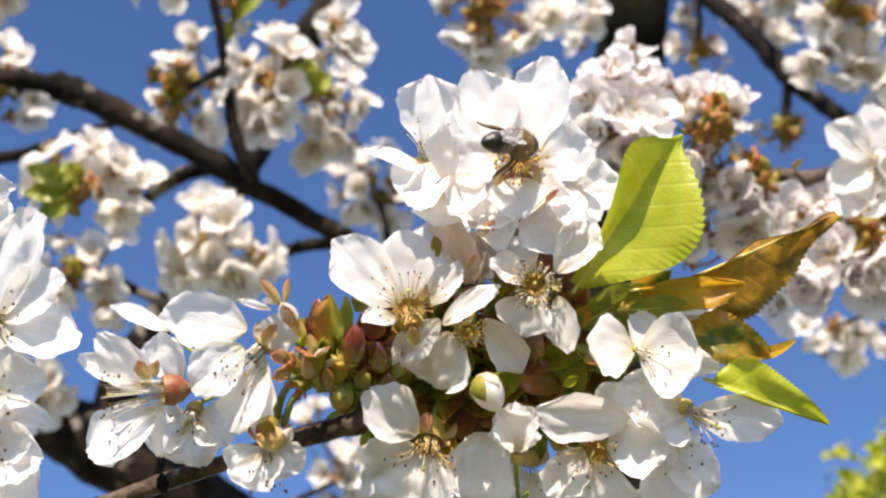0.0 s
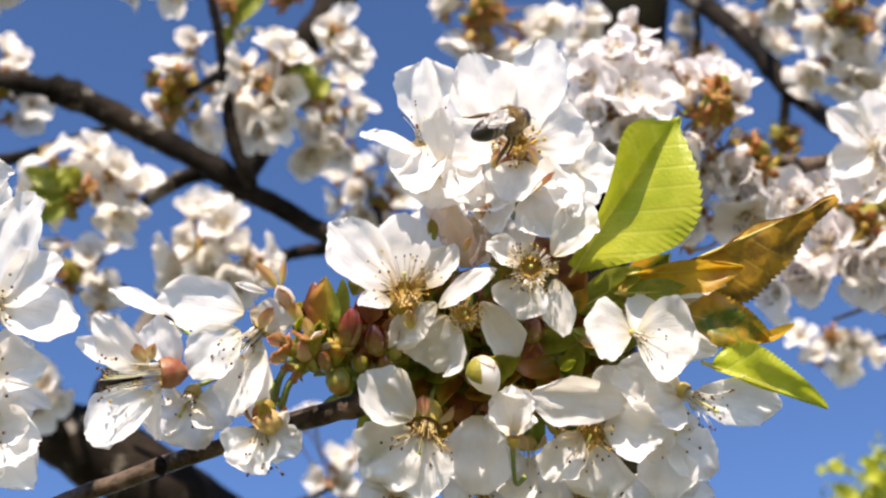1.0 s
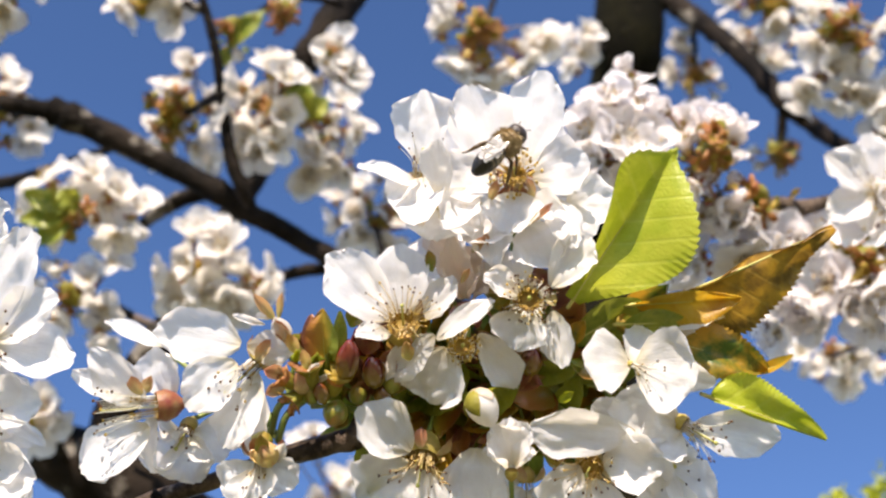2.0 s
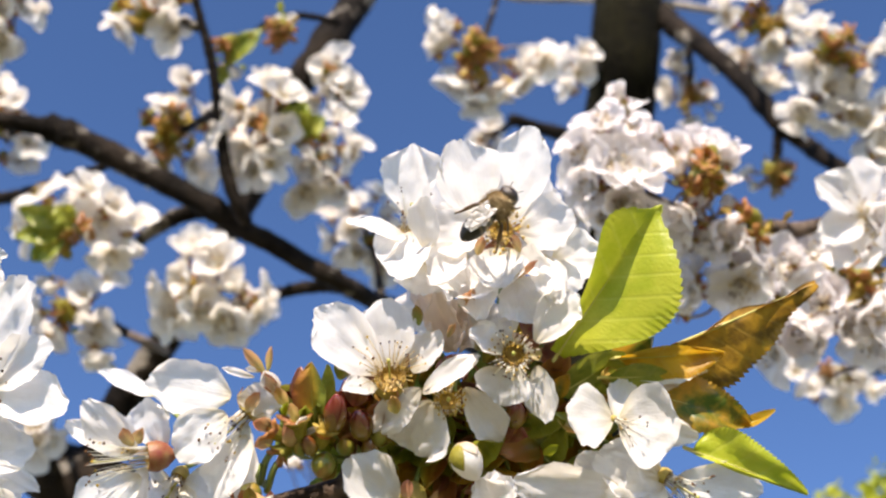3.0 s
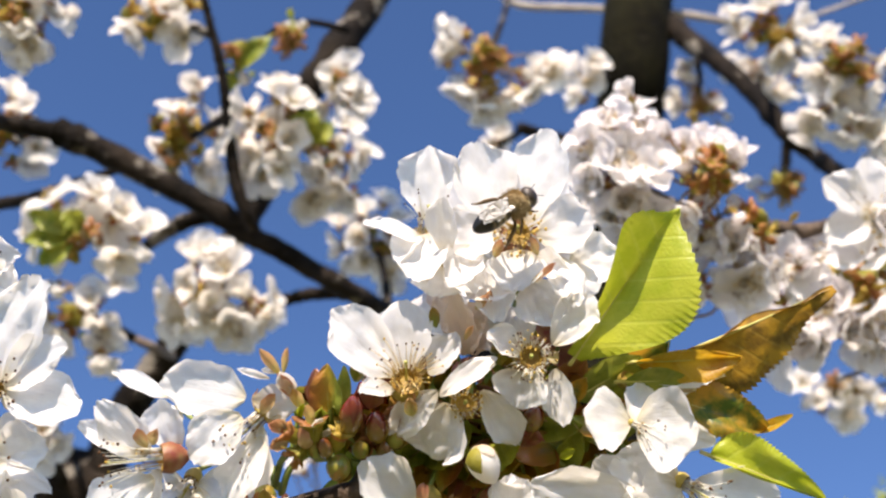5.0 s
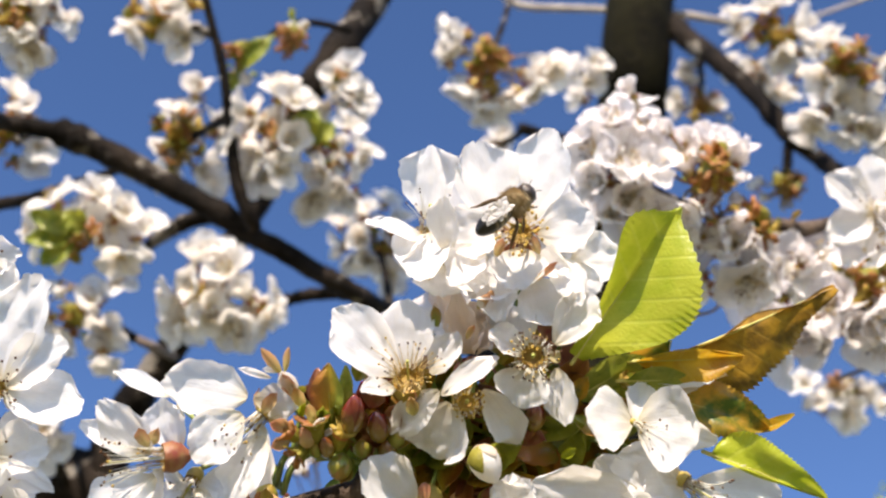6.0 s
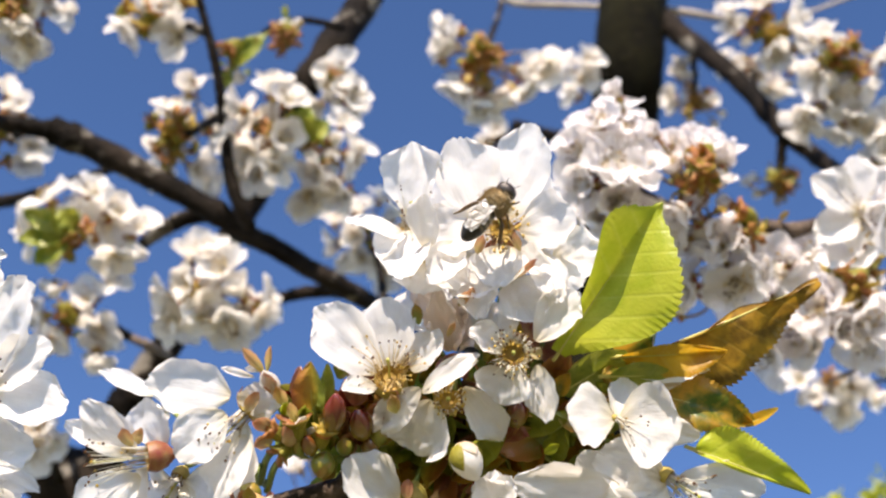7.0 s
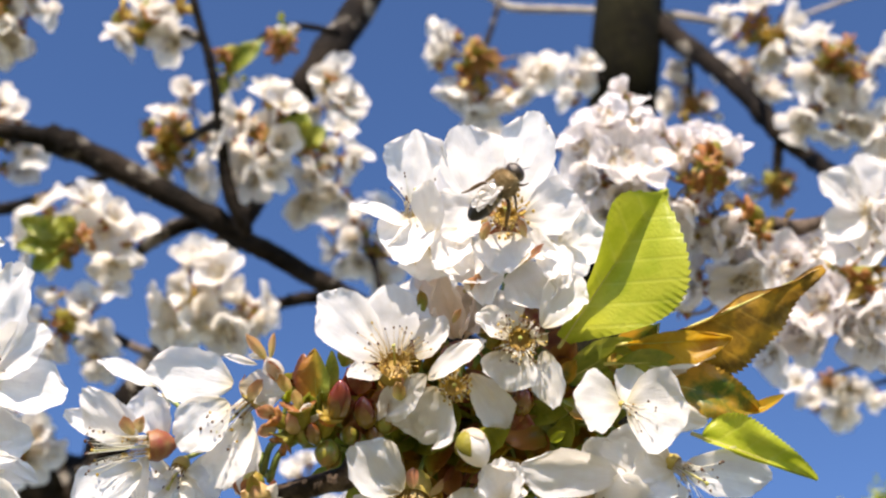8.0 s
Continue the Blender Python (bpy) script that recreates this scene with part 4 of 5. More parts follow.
bloom(near, hub, (925, 300, -10), [(812, 160, -10, 9.0, 0, 0.15, 826, 290, -10), (1045, 330, -4, 9.0, 6, 0.2, 960, 318, -8), (1060, 385, -3, 9.5, 0, 0.2, 980, 330, -7), (920, 180, -11, 8.0, 0, 0.15, 918, 280, -10), (872, 205, -9, 10.0, 0, 0.15, 900, 345, -7), (990, 200, -9, 10.0, 0, 0.15, 955, 340, -7)], (0.0, 0.3, 1), 0, stem=(905, 490, -10), sepals=0, cup=1.0, ruffle=0.12)
# the open flowers in the middle
bloom(near, hub, (724, 548, 8), [(584, 434, 7, 11.6, 8, 0.12, 706, 536, 7), (712, 407, 4, 12.4, -6, 0.12, 724, 532, 6), (812, 464, 8, 7.4, -8, 0.18, 764, 536, 7), (642, 566, 12, 4.8, 8, 0.2, 702, 562, 9)], (0.0, 0.62, 0.8), 36, 7.5, 44, (745, 625, -6), sepals=0, gold=0.15, cup=3.1, amber=True, anther=0.24, ruffle=0.12)
bloom(near, hub, (945, 506, 10), [(1054, 397, 7, 8.0, 10, 0.18, 984, 482, 8), (868, 464, 11, 6.2, 10, 0.2, 926, 496, 10), (924, 592, 11, 10.4, 0, 0.22, 940, 520, 10), (1006, 622, 12, 6.2, 10, 0.18, 988, 524, 10), (912, 436, 5, 7.6, 0, 0.22, 932, 488, 8)], (0.0, 0.2, 1), 70, 3.5, 60, (900, 610, -6), gold=0.4, cup=3.0, anther=0.24)
bloom(near, hub, (828, 588, 11), [(694, 642, 9, 6.4, -8, 0.1, 780, 566, 12), (776, 686, 8, 13.0, 6, 0.1, 800, 588, 11), (926, 656, 10, 7.2, 8, 0.16, 858, 564, 11), (884, 506, 14, 5.0, -12, 0.18, 784, 574, 13)], (0.1, 0.3, 1), 34, 2.4, 55, (830, 660, -4), sepals=0, gold=0.9, cup=2.5, anther=0.28, push=-2)
# the side-on flowers at the end of their stalks
bloom(near, hub, (284, 692, 8), [(168, 597, 11, 8.6, 4, 0.1, 262, 686, 9), (284, 590, 4, 9.8, -8, 0.12, 312, 680, 5), (156, 808, 12, 10.2, -6, 0.1, 272, 726, 8), (275, 805, 3, 8, 10, 0.2), (137, 630, 7, 5, 0, 0.2)], (-1, -0.05, 0.42), 24, 11.5, 16, (505, 745, 0), True, cup=2.8, sepals=0, ruffle=0.12)
bloom(near, hub, (462, 618, 5), [(288, 554, 4, 10.6, 8, 0.1, 434, 586, 5), (530, 592, 8, 6.6, 18, 0.18, 446, 588, 6), (408, 764, 9, 9.8, 4, 0.1, 470, 655, 6), (338, 692, 8, 10.2, -8, 0.12, 426, 616, 6), (445, 778, 6, 9.0, 0, 0.15)], (-0.75, -0.75, 0.35), 22, 9.5, 22, (515, 690, 2), False, cup=2.0, ruffle=0.12)
bloom(near, hub, (318, 600, -4), [(196, 542, -2, 4.6, 20, 0.15, 300, 584, -3), (300, 640, -3, 7, 0, 0.2)], (-0.3, 0.2, -0.9), 0, stem=(480, 700, -3), sepals=0, cup=1.0)
bloom(near, hub, (340, 735, 1), [(285, 806, 3, 10, 10, 0.3), (360, 826, 4, 10.5, 0, 0.3), (412, 775, 3, 11, -20, 0.3), (300, 750, 5, 9, 40, 0.3)], (-0.2, -0.5, 0.6), 8, 6, 40, (500, 750, -2), ruffle=0.26, sepals=0)
bloom(near, hub, (472, 788, 9), [(408, 848, 10, 8, 10, 0.2), (530, 838, 9, 8, -10, 0.2), (465, 872, 13, 9.5, 0, 0.2)], (-0.15, -1, 0.25), 20, 9.0, 30, (488, 745, 2), True, gold=0.0)
# the flowers below the twig
bloom(near, hub, (758, 784, 10), [(650, 698, 15, 10.4, 8, 0.12, 736, 774, 13), (650, 874, 13, 13.5, -6, 0.12, 746, 800, 11), (846, 904, 12, 14.5, 4, 0.1, 850, 768, 10), (752, 915, 13, 13, 0, 0.15)], (-0.15, -0.75, 0.65), 40, 7.5, 42, (800, 680, -4), gold=0.2, cup=3.0, amber=True, push=-5, anther=0.25)
bloom(near, hub, (1125, 738, 9), [(944, 737, 15, 8.6, -16, 0.16, 1132, 742, 12), (1172, 846, 10, 10.0, 10, 0.2), (1060, 690, 9, 7, -20, 0.2)], (0.1, -0.4, 0.6), 0, stem=(1040, 650, -4), sepals=0, push=-3, cup=0.9, ruffle=0.13)
bloom(near, hub, (1050, 800, 10), [(1180, 800, 15, 10.4, 8, 0.2, 1074, 786, 12), (984, 884, 12, 9.0, 0, 0.16, 1030, 796, 11), (1075, 915, 12, 13.0, 0, 0.2)], (-0.25, -0.2, 1), 26, 5.5, 55, (980, 680, -4), gold=0.3, cup=2.8, amber=True, push=-4, anther=0.25)
bloom(near, hub, (1178, 795, 7), [(1270, 866, 10, 9.4, 8, 0.2, 1186, 786, 8), (1236, 768, 6, 6.0, -10, 0.25), (1190, 915, 10, 11, 0, 0.2)], (0.3, 0.1, 1), 10, 6.5, 50, (1060, 680, -4), push=-3)
bloom(near, hub, (940, 830, 5), [(890, 905, 8, 12, 0, 0.15), (985, 915, 8, 11, 0, 0.15), (870, 800, 6, 9, 0, 0.2)], (0, -1, 0.2), 6, 8.0, 30, (920, 690, -4), gold=0.3, push=-6)
bloom(near, hub, (860, 905, 4), [(790, 870, 6, 11, 0, 0.15), (900, 840, 6, 11, 0, 0.15), (870, 960, 8, 12, 0, 0.15), (940, 930, 6, 11, 0, 0.2)], (0, -0.4, 0.9), 12, 6.0, 40, (900, 760, -6), push=-6)
bloom(near, hub, (1030, 915, 3), [(960, 890, 5, 11, 0, 0.15), (1060, 850, 5, 11, 0, 0.15), (1100, 930, 6, 12, 0, 0.15), (1010, 985, 6, 11, 0, 0.2)], (0, -0.4, 0.9), 12, 6.0, 40, (990, 760, -6), push=-6)
bloom(near, hub, (1180, 915, 2), [(1110, 900, 5, 11, 0, 0.15), (1200, 850, 5, 11, 0, 0.15), (1265, 905, 5, 11, 0, 0.15), (1170, 985, 5, 11, 0, 0.2)], (0.2, -0.4, 0.9), 12, 6.0, 40, (1090, 760, -6), push=-6)
bloom(near, hub, (700, 920, 2), [(640, 900, 5, 11, 0, 0.15), (700, 850, 5, 11, 0, 0.15), (760, 940, 5, 11, 0, 0.15), (670, 985, 5, 11, 0, 0.2)], (-0.1, -0.4, 0.9), 12, 6.0, 40, (760, 790, -6), push=-6)
# the flowers under the leaves
bloom(near, hub, (1130, 622, 9), [(1046, 612, 11, 11.5, 8, 0.08), (1242, 636, 12, 15.5, 4, 0.08), (1274, 655, 7, 5.5, 20, 0.25), (1142, 552, 2, 5.6, 0, 0.3)], (0.75, -0.3, 0.5), 8, 6.0, 34, (1040, 640, -4), gold=0.0, sepals=0, cup=0.7, ruffle=0.08, pistil=False, anther=0.2)
bloom(near, hub, (1118, 540, 0), [(1285, 528, 2, 6.5, 0, 0.15), (1235, 548, 1, 6, 10, 0.2)], (0.3, 0.5, 0.7), 0, stem=(1060, 600, -6), sepals=0)
bloom(near, hub, (1222, 728, 6), [(1382, 756, 3, 9.5, 8, 0.16), (1095, 690, 8, 11.5, -8, 0.14), (1150, 765, 10, 10, 0, 0.2)], (0.7, -0.4, 0.5), 20, 8.0, 34, (1080, 650, -4), gold=0.1, sepals=0)
# buds
bud(near, hub, (846, 664, 12), (884, 728, 15), 3.2, CUP_RED, 5, 3, white=True, p=0.85, label="half-open white bud with green sepals")
bloom(near, hub, (915, 800, 11), [(884, 724, 13, 7.5, 20, 0.35), (935, 716, 13, 8.0, -10, 0.35), (956, 772, 13, 6.5, -30, 0.3), (866, 766, 13, 6.5, 30, 0.3), (912, 712, 11, 8, 0, 0.3)], (0.05, 1, 0.2), 0, stem=(935, 870, 6), sepals=0, cup=1.2)
bud(near, hub, (622, 652, 9), (630, 574, 12), 2.2, BUD_RED, 3, 7, label="glossy red bud")
bud(near, hub, (676, 662, 6), (668, 604, 9), 2.3, BUD_RED, 3, 8, label="glossy red bud")
bud(near, hub, (700, 672, 4), (712, 632, 6), 2.0, BUD_OLIVE, 3, 15)
bud(near, hub, (612, 680, 7), (596, 728, 8), 2.3, BUD_OLIVE, 3, 11)
bud(near, hub, (490, 800, 11), (476, 752, 12), 2.4, SCALE_ORANGE, 3, 12)
bud(near, hub, (470, 770, 9), (480, 735, 9), 2.0, BUD_OLIVE, 3, 13)
bud(near, hub, (942, 640, 2), (955, 590, 5), 2.1, BUD_RED, 4, 14)
bud(near, hub, (548, 668, 9), (541, 632, 12), 1.6, SCALE_PINK, 3, 9, p=0.8)
bud(near, hub, (586, 688, 8), (574, 652, 11), 1.6, BUD_RED, 3, 10)
bud(near, hub, (566, 690, 8), (556, 660, 10), 1.3, BUD_OLIVE, 3, 17)
bud(near, hub, (648, 688, 5), (640, 656, 7), 1.7, BUD_OLIVE, 3, 18)
bud(near, hub, (690, 690, 4), (684, 655, 6), 1.8, BUD_RED, 3, 19)
for x, y, z, axis, spin, size in ((522, 646, 10, (-0.8, 0.5, 0.3), 80, 0.62), (560, 640, 10, (-0.1, 0.9, 0.3), 200, 0.7), (604, 652, 9, (0.3, 0.8, 0.4), 300, 0.7), (536, 676, 9, (-0.6, -0.6, 0.5), 10, 0.6)):
    part("spent_bud", FAR_TUFTS[(x + y) % 6], near, facing(g(x, y, z) - hub, axis, spin) @ Matrix.Scale(size, 4))
# stalks that show
for a, b, c in (((490, 740, 3), (505, 690, 4), (545, 668, 4)), ((502, 755, 4), (520, 705, 5), (565, 672, 4)), ((560, 690, 3), (600, 690, 2), (668, 705, 0)),
                ((600, 640, 4), (640, 660, 2), (680, 690, 0)), ((470, 770, 8), (485, 765, 5), (500, 780, 0)), ((525, 600, 4), (545, 640, 3), (590, 690, 0))):
    pts = [(*(g(*p) - hub), 0.0007) for p in (a, b, c)]
    v, f = tube_data(pts, 6, 5)
    part("flower_stalk", solid("flower_stalk", v, f, [STALK]), near)
# leaves
leaf(near, hub, (1022, 506, 2), (1207, 238, 5), 27.5, (-0.20, 0.14, 1), LEAF_LIME, 20, 0.05, "bright lime-green serrated leaf", seed=2, peak=1.20, lpeak=3.6, left=0.34, lrise=3.4, serr=0.5, point=0.07)
leaf(near, hub, (1215, 497, -1), (1480, 378, 2), 22.5, (0.1, -0.25, 1), LEAF_BRONZE, 10, 0.03, "bronze-brown young leaf", seed=3, wave=0.22, peak=0.48, left=0.06, serr=0.9)
leaf(near, hub, (1128, 514, -1), (1318, 502, 2), 9.0, (0.05, -0.1, 1), LEAF_GOLD, 26, 0.10, "golden young leaf", seed=4, wave=0.2, peak=1.0, left=0.5, serr=1.0)
leaf(near, hub, (1128, 572, -4), (1362, 630, 0), 12.0, (0.1, 0.3, 0.9), LEAF_MIX, 26, 0.22, "green leaf with a bronze edge", seed=5, wave=0.3, serr=1.0)
leaf(near, hub, (1325, 636, -1), (1408, 603, 3), 2.6, (0.1, 0.6, 0.7), LEAF_GOLD, 30, -0.25, "curled golden leaf tip", seed=9)
leaf(near, hub, (1262, 676, 4), (1465, 752, 7), 13.0, (0.2, 0.1, 0.95), LEAF_LIME, 20, 0.10, "small lime-green leaf", seed=6, wave=0.3, peak=0.52, right=0.12, serr=0.9)
leaf(near, hub, (1020, 580, -2), (1140, 505, -2), 9.0, (0.1, -0.2, 1), LEAF_GREEN, 20, 0.1, "dark green small leaf", seed=7)
leaf(near, hub, (1110, 548, 1), (1222, 542, 2), 6.0, (0.1, -0.2, 1), LEAF_GREEN, 20, 0.1, "dark green small leaf", seed=8)
rngb = random.Random(77)


def bract(x, y, z, angle, L, W, mat, lift=0.4, seed=0):
    """A small folded scale leaf at the foot of the blossoms."""
    pv, pf = petal_data(L / 1000, W * 0.85 / 1000, 0.42, 0.25, 0.30, -1, seed, 6, 9, True)
    w = radians(angle)
    part("bract", solid("bract", pv, pf, [mat]), near, turned(g(x, y, z) - hub, (math.cos(w), math.sin(w), lift), (0, 0.2, 1)))


for k in range(95):
    x = rngb.uniform(640, 1090)
    y = 655 - 0.16 * (x - 860) + rngb.uniform(-75, 75)
    bract(x, y, rngb.uniform(-14, -3), rngb.uniform(0, 360), rngb.uniform(8, 14), rngb.uniform(5.5, 8.5), rngb.choice((LEAF_GREEN, LEAF_MIX, BUD_OLIVE, LEAF_GREEN, LEAF_BRONZE, LEAF_GREEN, LEAF_AMBER, CUP_RED)), rngb.uniform(0.1, 0.7), 300 + k)
for k in range(46):
    x = rngb.uniform(720, 1085)
    bract(x, 662 - 0.14 * (x - 860) + rngb.uniform(-70, 70), rngb.uniform(-20, -12), rngb.uniform(0, 360), rngb.uniform(13, 19), rngb.uniform(9, 12), rngb.choice((LEAF_GREEN, LEAF_BRONZE, LEAF_MIX, LEAF_BRONZE, SCALE_OLIVE, CUP_RED)), rngb.uniform(-0.1, 0.3), 700 + k)
for k in range(30):
    bract(rngb.uniform(630, 800), rngb.uniform(520, 625), rngb.uniform(-12, -3), rngb.uniform(0, 360), rngb.uniform(8, 13), rngb.uniform(5, 8), rngb.choice((LEAF_GREEN, LEAF_MIX, BUD_OLIVE, BUD_RED)), rngb.uniform(0.1, 0.5), 500 + k)
for k in range(18):
    bract(rngb.uniform(560, 680), rngb.uniform(610, 690), rngb.uniform(-9, -2), rngb.uniform(20, 200), rngb.uniform(6, 9), rngb.uniform(4, 6), rngb.choice((LEAF_GREEN, CUP_RED, BUD_OLIVE, SCALE_OLIVE)), rngb.uniform(0.0, 0.4), 820 + k)
# the tuft of scales about the red buds
leaf(near, hub, (588, 622, 6), (583, 520, 9), 7.2, (-0.15, -0.3, 1), LEAF_AMBER, 34, 0.16, "folded amber young leaf with a green edge", seed=12, wave=0.2)
leaf(near, hub, (600, 625, 7), (612, 524, 8), 3.4, (0.5, 0, 1), LEAF_GREEN, 30, 0.10, "narrow green young leaf", seed=13, wave=0.15)
leaf(near, hub, (580, 612, 5), (562, 530, 6), 4.6, (-0.5, 0, 1), SCALE_PINK, 26, 0.12, "red-brown young leaf", seed=14, wave=0.2, serr=0.5)
for x, y, z, a, L, W, mt in ((500, 543, 7, 126, 6.8, 2.4, SCALE_ORANGE), (503, 540, 7, 76, 5.6, 1.6, SCALE_ORANGE), (532, 588, 7, 124, 7.0, 2.8, SCALE_PINK), (498, 536, 7, 172, 3.6, 1.6, PETAL), (480, 548, 7, 165, 6.4, 1.8, PETAL), (520, 575, 8, 112, 5.0, 4.2, PETAL_FAR),
                             (540, 600, 8, 120, 4.6, 3.0, SCALE_ORANGE), (534, 618, 9, 75, 3.4, 1.8, LEAF_LIME), (556, 628, 10, 96, 4.2, 2.6, SCALE_ORANGE), (552, 640, 11, 40, 4.0, 1.6, PETAL), (520, 640, 8, 160, 4.6, 3.2, SCALE_PINK), (515, 660, 9, 200, 3.6, 3.0, SCALE_PINK),
                             (575, 640, 7, 88, 5.0, 4.0, LEAF_GREEN), (600, 640, 6, 95, 5.4, 4.4, STALK), (560, 655, 8, 25, 5.0, 1.4, PETAL), (640, 660, 4, 80, 6.0, 4.5, CUP_RED), (655, 665, 3, 110, 6.0, 5.0, BUD_RED), (640, 690, 4, 60, 6.0, 5.0, CUP_RED), (625, 690, 5, 250, 5.0, 4.0, BUD_OLIVE),
                             (690, 640, 3, 70, 6, 5, CUP_RED), (690, 660, 4, 10, 5, 4, BUD_OLIVE), (720, 600, 7, 60, 4, 3.4, SCALE_PINK), (735, 612, 8, 100, 4, 3.2, SCALE_ORANGE), (630, 552, 4, 60, 4.6, 4, BUD_OLIVE), (648, 545, 3, 80, 4.5, 4, CUP_RED), (660, 575, 2, 40, 6, 5, CUP_RED), (655, 600, 1, 70, 7, 6, CUP_RED),
                             (262, 672, 10, 110, 4.2, 3.0, SCALE_PINK), (272, 668, 10, 70, 3.6, 2.6, SCALE_PINK), (490, 790, 11, 150, 4.5, 3.0, SCALE_ORANGE), (500, 790, 11, 60, 4.5, 3.0, PETAL_FAR), (480, 780, 12, 95, 4.5, 3.0, BUD_OLIVE), (845, 422, 6, 50, 4.2, 2.2, SCALE_PINK), (862, 418, 5, 70, 3.6, 2.0, SCALE_PINK), (826, 476, 7, 60, 3.4, 1.6, SCALE_PINK), (775, 455, 5, 100, 4.4, 2.6, BUD_OLIVE),
                             (945, 372, 9, 35, 6.0, 1.6, SCALE_PINK), (878, 330, 5, 70, 4.2, 2.4, SCALE_PINK), (955, 325, 5, 110, 4.0, 2.0, SCALE_PINK), (748, 382, 3, 70, 3.4, 2.2, SCALE_ORANGE), (956, 590, 7, 60, 3.4, 2.2, LEAF_LIME), (996, 684, 3, 30, 3.6, 2.2, LEAF_LIME), (1010, 590, 2, 60, 7, 4, LEAF_MIX),
                             (1018, 610, 2, 320, 6, 4, BUD_OLIVE)):
    bract(x, y, z, a, L, W, mt, 0.25, int(x + y))

# ---- the spur at the edge, with its own flowers ----
lhub = g(-70, 640)
edge = branch_thing("flowering_spur", lhub, "sunlit spur of large white cherry flowers beside the near twig", "blossom", "flowering branches")
limb("twig", [(-105, 1000, 0.06, 33), (-170, 880, 0.03, 33), (-130, 740, 0.008, 31), (-70, 640, 0, 26), (-60, 560, 0, 18)], D0, BARK_TWIG, 10, 6, 0.12, 26, 0.3, parent=edge, hub=lhub)
bloom(edge, lhub, (-8, 570, 6), [(62, 372, 5, 14.0, -6, 0.14), (108, 492, 9, 9.5, 10, 0.2), (138, 598, 10, 11.0, -4, 0.14), (-110, 500, 5, 13, 0, 0.15)], (0.2, 0.2, 0.9), 20, 8.0, 40, (-70, 640, -3), gold=0.1)
bloom(edge, lhub, (-25, 690, 7), [(78, 672, 9, 10.5, 10, 0.2), (92, 752, 10, 5.0, 30, 0.25), (-30, 760, 12, 11, 0, 0.2), (60, 640, 5, 8, 0, 0.2)], (0.3, 0.0, 0.9), 12, 7.0, 40, (-70, 640, -3))
bloom(edge, lhub, (-30, 800, 8), [(72, 812, 11, 11.5, 0, 0.2), (55, 750, 9, 10, 20, 0.2), (60, 890, 12, 10.0, -10, 0.2), (-30, 900, 12, 12, 0, 0.2)], (0.3, 0.1, 0.9), 14, 7.0, 40, (-70, 660, -3))
bloom(edge, lhub, (-40, 360, -2), [(22, 330, 0, 8, 0, 0.2), (20, 390, 2, 7, 0, 0.2), (-60, 290, 0, 10, 0, 0.2)], (0.2, 0.2, 0.9), 8, 6.0, 40, (-65, 560, -3))


# ---- the bee ----
def build_fur(n):
    o = n.coord()
    col = n.ramp(n.noise(o, 900.0, 3.0), [(0.3, (0.34, 0.235, 0.115)), (0.7, (0.66, 0.52, 0.32))])
    return n.skin(col, 0.9, n.bump(n.noise(o, 2600.0, 2.0), 0.9, 0.0006))


def build_abdomen(n):
    o = n.coord()
    z = n.put("ShaderNodeSeparateXYZ", 1, {0: o})
    ring = n.ramp(n.math("ADD", n.math("ADD", n.math("MULTIPLY", z, 105.0), 0.5), n.math("MULTIPLY", n.noise(o, 700.0), 0.10)), [(0.0, (0.008, 0.007, 0.006)), (0.42, (0.010, 0.008, 0.007)), (0.48, (0.16, 0.12, 0.08)), (0.54, (0.015, 0.012, 0.008)), (0.62, (0.26, 0.20, 0.13)), (0.68, (0.02, 0.015, 0.01)), (0.76, (0.32, 0.25, 0.16)), (0.84, (0.05, 0.035, 0.022))])
    return n.skin(ring, 0.42, n.bump(n.noise(o, 1800.0, 2.0), 0.5, 0.0003))


def build_wing(n):
    o = n.coord()
    net = n.put("ShaderNodeTexVoronoi", 0, {"Vector": o, "Scale": 600.0}, feature="DISTANCE_TO_EDGE")
    vein = n.ramp(net, [(0.03, (0.16, 0.10, 0.05)), (0.08, (0.62, 0.56, 0.48))])
    clear = n.put("ShaderNodeBsdfTransparent", 0, {"Color": vein})
    # White base colour adds the look of sun glare to the clear wing.
    white_glare = n.put("ShaderNodeBsdfPrincipled", 0, {"Base Color": (0.82, 0.80, 0.78, 1), "Roughness": 0.18, "Specular IOR Level": 1.0, "Normal": n.bump(net, 1.0, 0.0009)})
    return n.put("ShaderNodeMixShader", 0, {0: 0.5, 1: clear, 2: white_glare})


FUR, ABDOMEN, WING = material("tawny_fur", build_fur), material("banded_dark_abdomen", build_abdomen), material("clear_wing_with_white_glare", build_wing)
DARK = material("black_brown_chitin", make_soft((0.012, 0.009, 0.007), (0.05, 0.03, 0.018), 600, 0.35, 0, 0.6))
LEG = material("dark_brown_leg", make_soft((0.05, 0.03, 0.015), (0.16, 0.09, 0.03), 600, 0.5))

bee = new("honey_bee")
bee.empty_display_size = 0.005
tagged(bee, "brown furry honey bee with dark abdomen feeding on a white flower", "bee")
YUP = Matrix(((1, 0, 0), (0, 0, 1), (0, 1, 0)))


